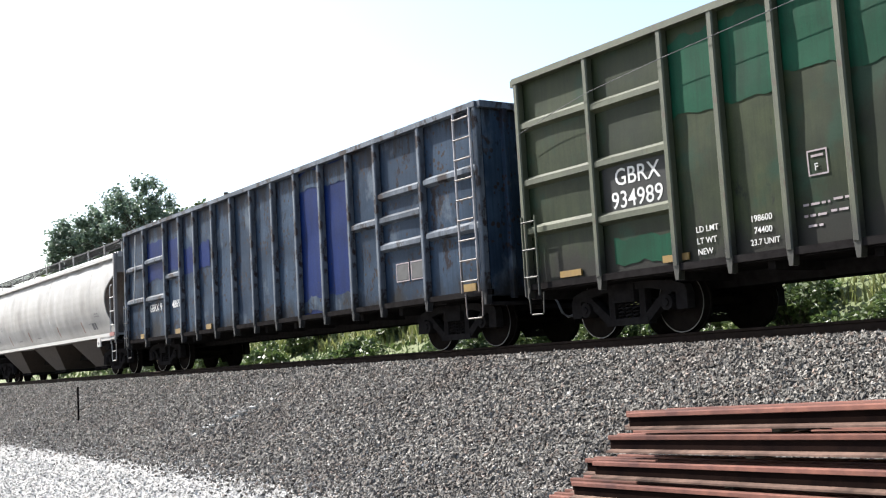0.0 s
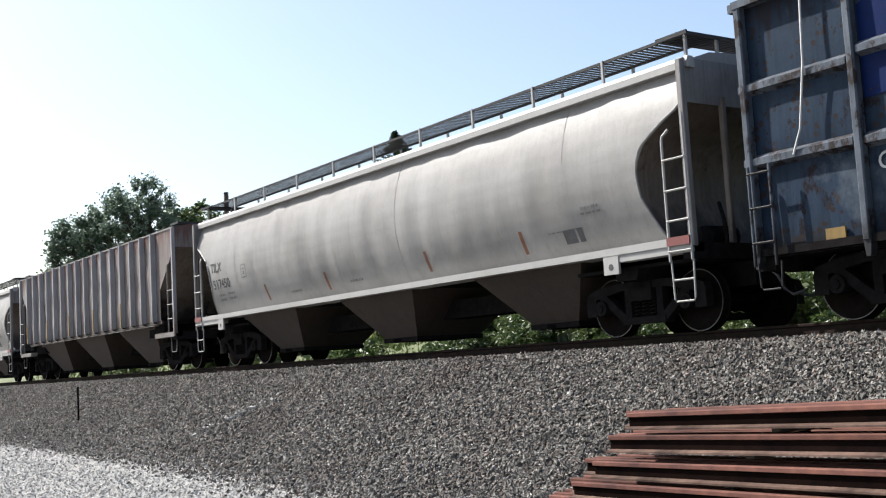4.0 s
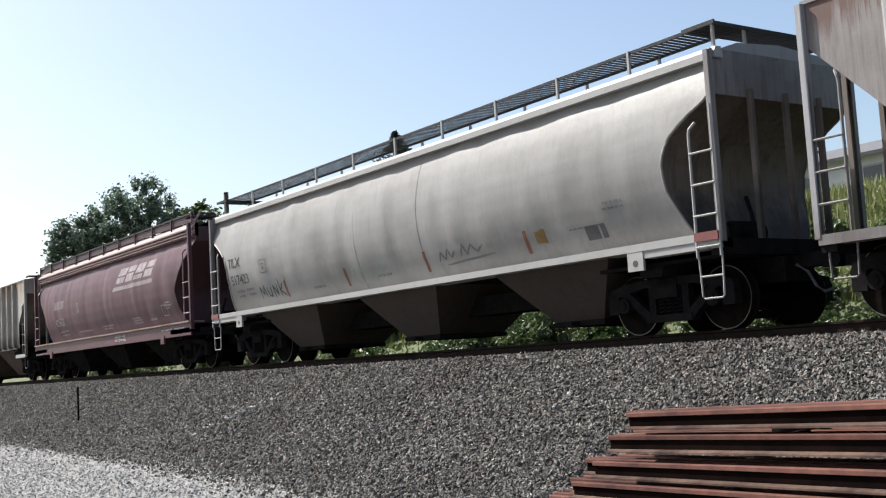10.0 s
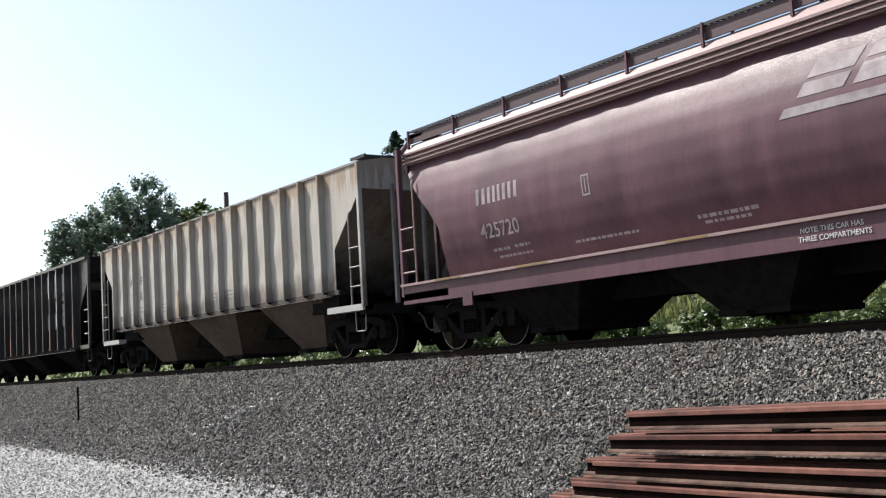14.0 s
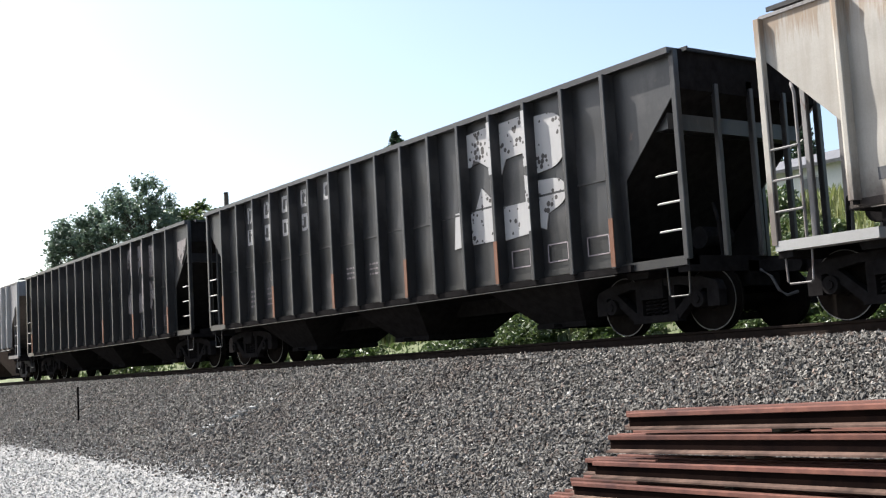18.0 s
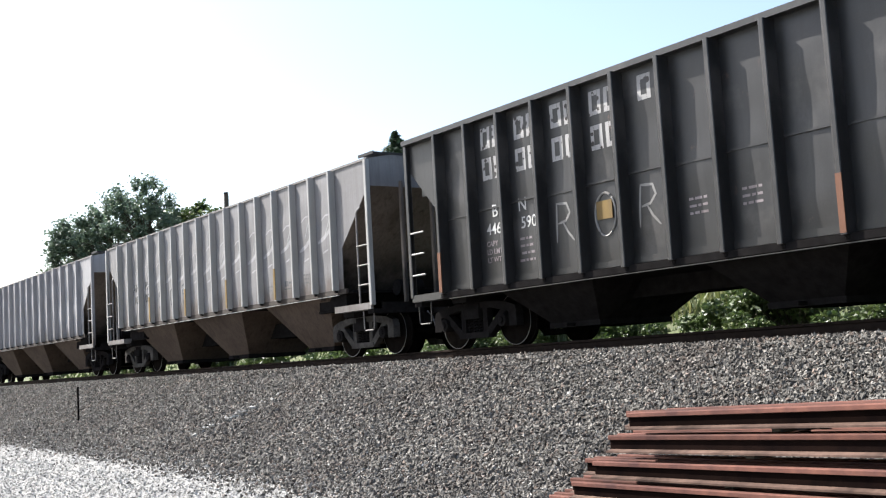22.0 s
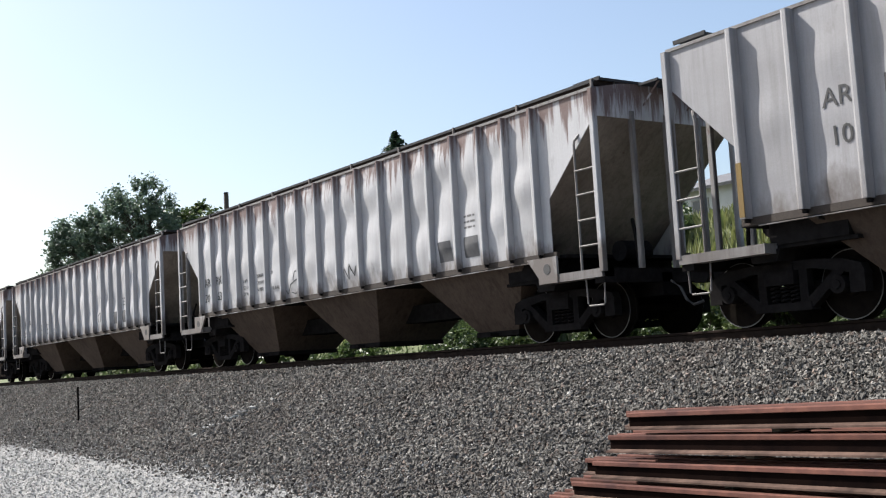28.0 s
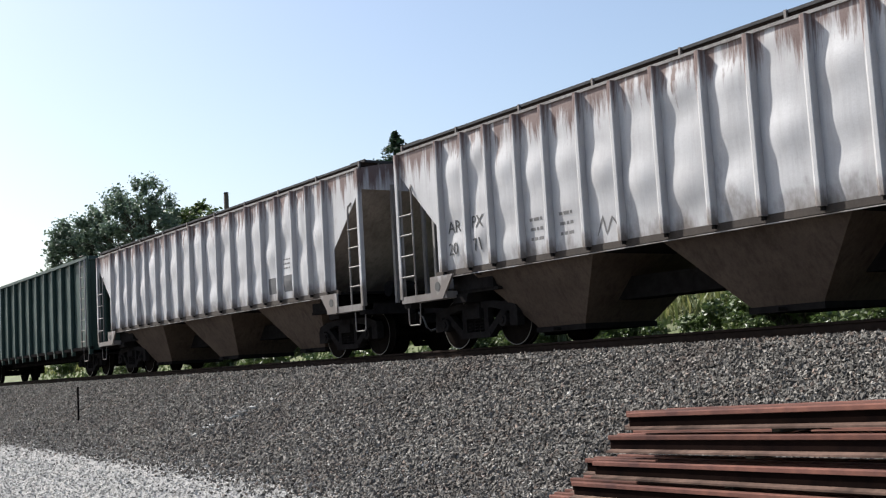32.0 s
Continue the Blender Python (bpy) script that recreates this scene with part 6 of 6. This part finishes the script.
    for k, strokes in ((3, [[(0.40, 0.42), (0.30, 0.50), (0.14, 0.50), (0.06, 0.40), (0.12, 0.30), (0.32, 0.24), (0.40, 0.12), (0.32, 0.02), (0.14, 0.0), (0.04, 0.08)]]),
                       (4, [[(0.22, 0.0), (0.06, 0.06), (0.03, 0.25), (0.08, 0.44), (0.24, 0.50), (0.38, 0.42), (0.40, 0.22), (0.34, 0.04), (0.22, 0.0)], [(0.26, 0.12), (0.44, -0.04)]]),
                       (5, [[(0.12, 0.0), (0.08, 0.26), (0.04, 0.52)], [(0.04, 0.50), (0.26, 0.54), (0.40, 0.42), (0.36, 0.30), (0.10, 0.26)]])):
        scrawl(car, strokes, xs[k] + 0.38, SIDE, 1.78, M["slate"], 0.02)
    ribs = [-94.92 + 1.24 + 0.916 * k for k in range(16)]
    car, half, xs = ribbed_hopper("ribbed_hopper_car", "pale grey covered hopper car with ribbed sides", -78.45, -94.92, ribs, M["pale"], M["pale"], stripe=(0,))
    letters("AR", 0.34, M["ink"], car, xs[1] + 0.36, SIDE - 0.04, 2.6)
    letters("PX", 0.34, M["ink"], car, xs[2] + 0.3, SIDE - 0.04, 2.6)
    letters("10", 0.34, M["ink"], car, xs[1] + 0.42, SIDE - 0.04, 2.12)

    steps = (1.45, 2.25, 2.95, 3.77, 4.52, 5.38, 6.18, 7.05, 7.95, 8.8, 9.72, 10.6, 11.53, 12.32, 13.13, 13.93, 14.64, 15.4)
    for n, (front, rear, word) in enumerate(((-96.5, -113.45, "63"), (-114.9, -131.6, "71"), (-133.1, -150.1, ""))):
        ribs = [rear + q * (front - rear) / 16.85 for q in steps]
        car, half, xs = ribbed_hopper("ribbed_hopper_car", "white covered hopper car with ribbed sides and rust streaks", front, rear, ribs, M["white"], M["white"], z_top=3.86, z_break=3.4, bulge=0.06,
                                      rail_walk=True, bracket=True, rib_deep=0.13, tall_ladder=True, truck_in=1.6, chord=0.03)
        if word:
            letters("AR", 0.31, M["ink"], car, xs[0] + 0.14, 0, 2.08)
            letters("PX", 0.31, M["ink"], car, xs[1] + 0.10, 0, 2.08)
            letters("20", 0.31, M["ink"], car, xs[0] + 0.16, 0, 1.68)
            letters(word, 0.31, M["ink"], car, xs[1] + 0.12, 0, 1.68)
        if n == 0:
            for k, (z, words) in enumerate(((1.98, ("CAPY", "208000")), (1.82, ("LD LMT", "201600")), (1.66, ("LT WT", "61400")))):
                letters(words[0], 0.12, M["slate"], car, xs[3] + 0.22, 0, z)
                letters(words[1], 0.12, M["slate"], car, xs[4] + 0.26, 0, z + 0.06)
            letters("LU", 0.11, M["slate"], car, xs[5] + 0.18, 0, 2.05)
            letters("10-6-86", 0.12, M["slate"], car, xs[5] + 0.24, 0, 1.68)
            scrawl(car, [[(0, 0.12), (0.12, 0.02), (0.3, 0.22), (0.62, 0.32), (0.72, 0.1), (0.5, 0.0), (0.3, 0.05)], [(0.45, 0.3), (0.5, 0.5), (0.75, 0.52)]], xs[6] + 0.06, 0, 1.5, M["slate"], 0.016)
            scrawl(car, [[(0, 0), (0.1, 0.3), (0.25, 0.05), (0.35, 0.35), (0.5, 0.1), (0.6, 0.3)]], xs[9] + 0.12, 0, 1.55, M["ink"], 0.018)
        elif n == 1:
            bars([(xs[k] + 0.2, xs[k] + 0.52, z, z + 0.05) for k in (3, 4) for z in (1.66, 1.82, 1.98)], M["faint"], car, 0)
            scrawl(car, [[(0.1, 0.0), (0.0, 0.2), (0.2, 0.3), (0.5, 0.32), (0.72, 0.5)], [(0.3, 0.3), (0.28, -0.12)], [(0.45, -0.05), (0.5, 0.15), (0.6, -0.1), (0.66, 0.12)]], xs[11] + 0.3, 0, 1.7, M["ink"], 0.018)
            scrawl(car, [[(0, 0), (0.15, 0.28), (0.2, 0.0), (0.35, 0.25), (0.5, 0.05)]], xs[5] + 0.2, 0, 1.55, M["faint"], 0.016)
        for k in (13, 14):
            part("stencil_panel", patch_of(car, xs[k] + 0.17, xs[k] + 0.60, 1.58, 1.95), M["slate"], car, "dark grey stencilled panel")
        bars([(xs[14] + 0.2, xs[14] + 0.55, z, z + 0.035) for z in (2.1, 2.2, 2.3)], M["faint"], car, 0)

    posts = [-153.0 - 1.1 * k for k in range(14)]
    gondola("gondola_car", "dark green high-sided open freight car", -151.0, -169.5, posts[::-1], M["dark_green"], 4.0, 0.96, [], lad=True)


def scrawl(car, strokes, x, y, z, material, r=0.022):
    """Sprayed lines: flat thin ribbons on the skin."""
    skin = SURFACE.get(car.name, lambda a, b: y)
    for line in strokes:
        fine = [(p[0] + (q[0] - p[0]) * k / 5, p[1] + (q[1] - p[1]) * k / 5) for p, q in zip(line, line[1:]) for k in range(5)] + [line[-1]]
        fm = Form()
        for i, (a, b) in enumerate(fine):
            p, q = fine[max(0, i - 2)], fine[min(len(fine) - 1, i + 2)]
            n = math.hypot(q[0] - p[0], q[1] - p[1]) or 1.0
            w = r * min(1.0, 0.45 + 0.3 * min(i, len(fine) - 1 - i))
            for s in (1, -1):
                u, v = x + a - s * w * (q[1] - p[1]) / n, z + b + s * w * (q[0] - p[0]) / n
                fm.v.append((u, skin(u, v) - 0.0032, v))
        fm.f = [(2 * i + 1, 2 * i + 3, 2 * i + 2, 2 * i) for i in range(len(fine) - 1)]
        part("scrawl", fm, material, car, "sprayed scrawl")


def build_maroon_car():
    front, rear = 10.68, -4.78
    car, half = start_car("covered_hopper_car", "maroon covered hopper car with slanted white lettering shapes", front, rear, 1.45)
    mid = (front + rear) / 2
    inset = lambda z: float(np.interp(z, [0.6, 1.3, 1.7, 2.2, 2.6, 3.0, 3.45, 3.6, 4.0], [1.05, 1.08, 1.2, 1.25, 0.95, 0.5, 0.02, 0.0, 0.0]))
    bow = lambda z: float(np.interp(z, [1.25, 1.5, 1.8, 2.1, 2.4, 2.7, 3.0, 3.3, 3.62], [1.20, 1.35, 1.465, 1.54, 1.575, 1.57, 1.525, 1.435, 1.30]))
    for s in (-1, 1):
        part("side_sheet", curved_side(half, 1.3, 3.6, s, inset, bow), M["maroon"], car, "gently bowed smooth side sheet", smooth=True)
        edge = [(s * 1.28, 3.60), (s * 1.39, 3.60), (s * 1.39, 3.78), (s * 1.48, 3.78), (s * 1.48, 3.82), (s * 1.33, 3.99), (s * 1.28, 3.99)]
        part("roof_edge", Form().extrude_x(edge if s > 0 else edge[::-1], -half, half), M["maroon_lit"], car, "sloping roof edge with a painted pale highlight")
        for z0 in (3.62, 3.70):
            part("roof_flange", Form().box(-half, half, min(s * 1.39, s * 1.46), max(s * 1.39, s * 1.46), z0, z0 + 0.022), M["maroon_lit"], car)
        y = s * 1.6
        part("side_sill", Form().box(-half, half, min(y, y - 0.1 * s), max(y, y - 0.1 * s), 0.90, 1.24), M["maroon"], car, "deep maroon side sill")
        part("sill_flange", Form().box(-half, half, min(y + 0.06 * s, y - 0.4 * s), max(y + 0.06 * s, y - 0.4 * s), 1.24, 1.285), M["maroon_lit"], car, "sill flange in a lit pale maroon")
    part("roof", Form().extrude_x([(-1.36, 3.85), (-0.9, 4.0), (0, 4.05), (0.9, 4.0), (1.36, 3.85)][::-1], -half, half), M["maroon"], car)
    walkway(car, -half + 0.15, half - 0.1, -1.4, -0.8, 4.20, M["maroon"], 1.5, legs=0.3)
    part("walkway_fascia", Form().box(-half + 0.15, half - 0.1, -1.38, -1.36, 4.0, 4.19), M["maroon_shaded"], car, "dark strip under the roof walkway")
    for s in (-1, 1):
        end_gear(car, half, s, 3.95, 3.45, 1.3, M["maroon_shaded"], M["maroon"], 1.9, z_floor=1.1, wide=1.38, low_wide=1.12, slope=False)
        closed_end(car, half, s, inset, bow, 1.25, 3.55, M["maroon_shaded"])
        x0, x1 = s * (half - 0.02), s * (half - 0.47)
        ladder(car, x0, x1, -1.58, 1.2, 3.2, [1.5, 1.92, 2.34], M["maroon_lit"], bend=0.1)
        cross_walk(car, s * (half - 0.3), 4.12, s)
        part("corner_brace", Form().tube([(s * half, -1.5, 3.85), (s * half, -1.3, 4.1), (s * (half - 0.02), -1.2, 4.24)], 0.035), M["maroon_lit"], car)
        part("jacking_bracket", Form().box(s * (half - 2.1) - 0.14, s * (half - 2.1) + 0.14, -1.62, -1.58, 0.74, 0.98), M["maroon"], car)
    bays(car, half, 3, 1.3, 1.0, 0.25, M["iron"], 1.3)
    SURFACE[car.name] = lambda x, z: -bow(z) - dent_at(x, z, half, -1) - 0.0015 if z > 1.3 else -1.6
    y = -1.585
    # the railway's mark as plain slanted shapes
    skin = SURFACE[car.name]

    def leaning(fm, x, w, z0, z1, lean):
        """One slanting stroke laid on the sheet, w wide, leaning over its height."""
        base, cols, lines = len(fm.v), max(2, int(w / 0.15)), 6
        for j in range(lines + 1):
            for i in range(cols + 1):
                q = x + w * i / cols + lean * j / lines - mid
                z = z0 + (z1 - z0) * j / lines
                fm.v.append((q, skin(q, z) - 0.004, z))
        n = cols + 1
        fm.f.extend((base + j * n + i, base + j * n + i + 1, base + j * n + i + n + 1, base + j * n + i + n) for j in range(lines) for i in range(cols))

    # four plain slanted blocks, each split by one slit
    for x, cut in ((4.55, 3.0), (5.36, 3.06), (6.17, 2.96), (6.98, 3.04)):
        for za, zb in ((2.8, cut - 0.025), (cut + 0.025, 3.25)):
            fm = Form()
            leaning(fm, x + 0.667 * (za - 2.8), 0.68, za, zb, 0.667 * (zb - za))
            part("slanted_mark", fm, M["faded_white"], car, "faded white slanted block")
    fm = Form()
    leaning(fm, 4.28, 3.5, 2.58, 2.70, 0.08)
    part("underline", fm, M["faded_white"], car, "faded white slanted underline")
    bars([(-2.3 - mid + 0.15 * k, -2.3 - mid + 0.15 * k + 0.08, 2.45, 2.73) for k in range(8)], M["faded_white"], car, y)
    letters("425720", 0.36, M["faded_white"], car, -2.3 - mid, y - 0.01, 1.86)
    rows = [(a - mid, b - mid, c, d) for a, b, c, d in ((-2.1, -1.6, 1.62, 1.67), (-1.5, -1.1, 1.63, 1.68), (-2.0, -1.1, 1.5, 1.54), (0.0, 1.4, 1.52, 1.56), (2.6, 3.7, 1.55, 1.6), (2.7, 3.5, 1.47, 1.51),
            (5.6, 6.3, 1.62, 1.66), (5.6, 6.4, 1.55, 1.59), (5.6, 6.4, 1.48, 1.52), (7.0, 7.6, 1.5, 1.55), (8.5, 8.9, 1.9, 1.94), (8.5, 9.0, 1.82, 1.86), (8.5, 8.85, 1.74, 1.78))]
    bars(rows, M["faded_white"], car, -1.56)
    bars([(a - mid, b - mid, c, d) for a, b, c, d in ((8.5, 9.3, 1.1, 1.14), (9.5, 10.2, 1.1, 1.13))], M["chalk"], car, -1.6)
    letters("NOTE: THIS CAR HAS", 0.095, M["chalk"], car, 4.45 - mid, -1.605, 1.1)
    letters("THREE COMPARTMENTS", 0.095, M["chalk"], car, 4.42 - mid, -1.605, 0.99)
    for x, w, z in ((8.2, 0.4, 1.55), (0.45, 0.18, 2.2)):
        bars([(x - mid + a, x - mid + b, z + c, z + d) for a, b, c, d in ((0, w, 0, 0.025), (0, w, 0.3, 0.325), (0, 0.025, 0, 0.32), (w - 0.025, w, 0, 0.32), (w / 2 - 0.012, w / 2 + 0.012, 0.05, 0.28))], M["faded_white"], car, 0, "stencil_line")
    for x in (-3.2, -0.8, 6.5, 9.0, 2.6):
        part("reflective_stripe", Form().box(x - mid - 0.4, x - mid + 0.4, -1.664, -1.655, 1.25, 1.28), M["yellow"], car, "worn yellow reflective stripe")


def build_coal_car(front, rear, dim):
    ribs = list(np.linspace(rear + 1.16, front - 1.32, 16))
    car, half, xs = ribbed_hopper("open_hopper_car", "sooty black open coal hopper car with peeling white emblem" if not dim else "sooty black open coal hopper car with a pinkish peeling emblem",
                                  front, rear, ribs, M["coal"], M["coal"], z_sill=1.02, bulge=0.02, covered=False, bay_mat=M["iron"], seam=2.32, stripe=(0, 3, 6, 9, 12, 15) if not dim else (0, 9, 12, 15), cut=1.15, truck_in=1.2, rib_deep=0.22, chord=0.16, z_low=0.3)
    y = SIDE - 0.03
    m = M["peel_dim"] if dim else M["peel"]
    # the emblem as plain shapes panel by panel
    bowl = [(0.06, 2.74)] + [(0.35 + 0.5 * math.cos(u), 3.22 + 0.46 * math.sin(u)) for u in np.linspace(-1.4, 1.4, 12)] + [(0.06, 3.68)]
    foot = [(0.06, 1.85), (0.2, 1.8), (0.28, 2.05), (0.5, 2.12)] + [(0.42 + 0.34 * math.cos(u), 2.36 + 0.24 * math.sin(u)) for u in np.linspace(-0.9, 1.5, 8)] + [(0.06, 2.62)]
    shapes = {10: [[(0.78, 3.12), (0.89, 3.18), (0.89, 3.75)], [(0.46, 1.76), (0.89, 1.80), (0.89, 2.42), (0.54, 2.40)]],
              11: [[(0.06, 3.15), (0.4, 3.20), (0.89, 2.94), (0.89, 3.78), (0.06, 3.74)], [(0.06, 1.78), (0.89, 1.78), (0.89, 2.33), (0.42, 2.74), (0.2, 2.36), (0.06, 2.33)]],
              12: [[(0.06, 2.88), (0.2, 3.12), (0.89, 3.15), (0.89, 3.77), (0.06, 3.75)], [(0.06, 1.75), (0.89, 1.80), (0.89, 2.34), (0.06, 2.32)]],
              13: [bowl, foot]}
    if dim:
        shapes[14] = [[(0.5, 2.55), (0.84, 2.6), (0.84, 3.5), (0.5, 3.45)]]
        shapes[15] = [[(0.45, 3.1), (0.7, 2.85), (1.05, 3.3), (1.1, 3.55), (0.45, 3.5)]]
    for k, low, high in ((12, 2.88, 3.78), (13, 1.8, 2.72), (13, 2.86, 3.78)):
        part("emblem_piece", Form().box(xs[k] - 0.046, xs[k] + 0.034, SIDE - 0.226, SIDE - 0.218, low, high), m, car, "peeling painted emblem")
    for k, list_of in shapes.items():
        for sh in list_of:
            part("emblem_piece", Form().prism([(xs[k] + a * 0.99, z) for a, z in sh][::-1], SIDE - 0.034, SIDE - 0.018), m, car, "peeling painted emblem")
    # the name as two broken rows of plain upright bars
    rows = []
    for k in range(1, 6):
        for j in range(2):
            a = xs[k] + (0.36 if k == 5 else 0.24 + 0.34 * j)
            if (k, j) == (5, 1):
                continue
            for z in (2.86, 3.4):
                if (k, z) == (5, 2.86):
                    continue
                # one plain upright frame for each sign of the name
                rows += [(a, a + 0.075, z, z + 0.38), (a + 0.195, a + 0.27, z, z + 0.38), (a + 0.079, a + 0.191, z, z + 0.075), (a + 0.079, a + 0.191, z + 0.305, z + 0.38)]
    bars(rows, M["peel"], car, y, "name_bar")
    small = [] if dim else [(xs[1] + 0.25, xs[1] + 0.55, z, z + 0.05) for z in (1.35, 1.47, 1.59, 1.71)]
    small += [(xs[k] + 0.2 + 0.03 * (int(z * 20) % 3), xs[k] + 0.55 + 0.05 * (int(z * 20) % 2), z, z + 0.04) for k in (2,) for z in (1.35, 1.47, 1.59, 1.71)] + [(xs[k] + 0.25, xs[k] + 0.6, z, z + 0.035) for k in (6, 7) for z in (1.6, 1.7, 1.8)]
    bars(small, M["faded_white"], car, y)
    if not dim:
        letters("B", 0.3, M["faint"], car, xs[1] + 0.45, y - 0.01, 2.2)
        letters("6", 0.28, M["faint"], car, xs[1] + 0.5, y - 0.01, 1.9)
        letters("787", 0.28, M["faint"], car, xs[2] + 0.28, y - 0.01, 1.9)
    if dim:
        letters("B", 0.3, M["chalk"], car, xs[1] + 0.45, y - 0.01, 2.2)
        letters("N", 0.3, M["chalk"], car, xs[2] + 0.22, y - 0.01, 2.2)
        for words, z in (("CAPY", 1.70), ("LD LMT", 1.56), ("LT WT", 1.42)):
            letters(words, 0.13, M["faded_white"], car, xs[1] + 0.26, y - 0.01, z)
        letters("446", 0.28, M["chalk"], car, xs[1] + 0.28, y - 0.01, 1.9)
        letters("590", 0.28, M["chalk"], car, xs[2] + 0.28, y - 0.01, 1.9)
        for k in (3, 5):
            scrawl(car, [[(0, 0), (0.03, 0.35), (0.06, 0.62), (0.3, 0.6), (0.36, 0.45), (0.25, 0.33), (0.06, 0.3)], [(0.18, 0.31), (0.28, 0.15), (0.42, 0.0)]], xs[k] + 0.22, y, 1.55, M["tank"], 0.02)
        part("graffiti_patch", Form().box(xs[4] + 0.28, xs[4] + 0.62, y - 0.012, y, 1.78, 2.06), M["yellow"], car, "yellow sprayed patch")
        part("graffiti_ring", ring_of(xs[4] + 0.45, y + 0.012, 1.85, 0.22, 0.33), M["tank"], car, "sprayed ring")
    for k in (12, 13, 14):
        fm = Form()
        w = 0.5
        for a, b, c, d in ((0, w, 0, 0.02), (0, w, 0.28, 0.3), (0, 0.02, 0, 0.3), (w - 0.02, w, 0, 0.3)):
            fm.box(xs[k] + 0.2 + a, xs[k] + 0.2 + b, y - 0.006, y, 1.25 + c, 1.25 + d)
        part("stencil_box", fm, M["faded_white"], car)


def ring_of(x, y, z, rx, rz):
    return Form().tube([(x + rx * math.cos(k * math.tau / 24), y, z + rz * math.sin(k * math.tau / 24)) for k in range(25)], 0.02, 5)


build_train()


# ---- motion ----
def travel(t):
    """Metres that the train has gone since 16 s."""
    return 6.72 * (t - 16) + 0.023 * (t - 16) ** 2


def motions():
    for car, x in CARS:
        walk(car, [(t, pose(x + travel(t), TRACK, 0)) for t in range(0, 33, 2)])
    turns = [(k / 15, travel(k / 15) / WHEEL_R) for k in range(481)]
    for wheelset, dx in ROLLING:
        walk(wheelset, [(t, Matrix.Translation((dx, 0, WHEEL_R)) @ Matrix.Rotation(a, 4, "Y")) for t, a in turns])


motions()
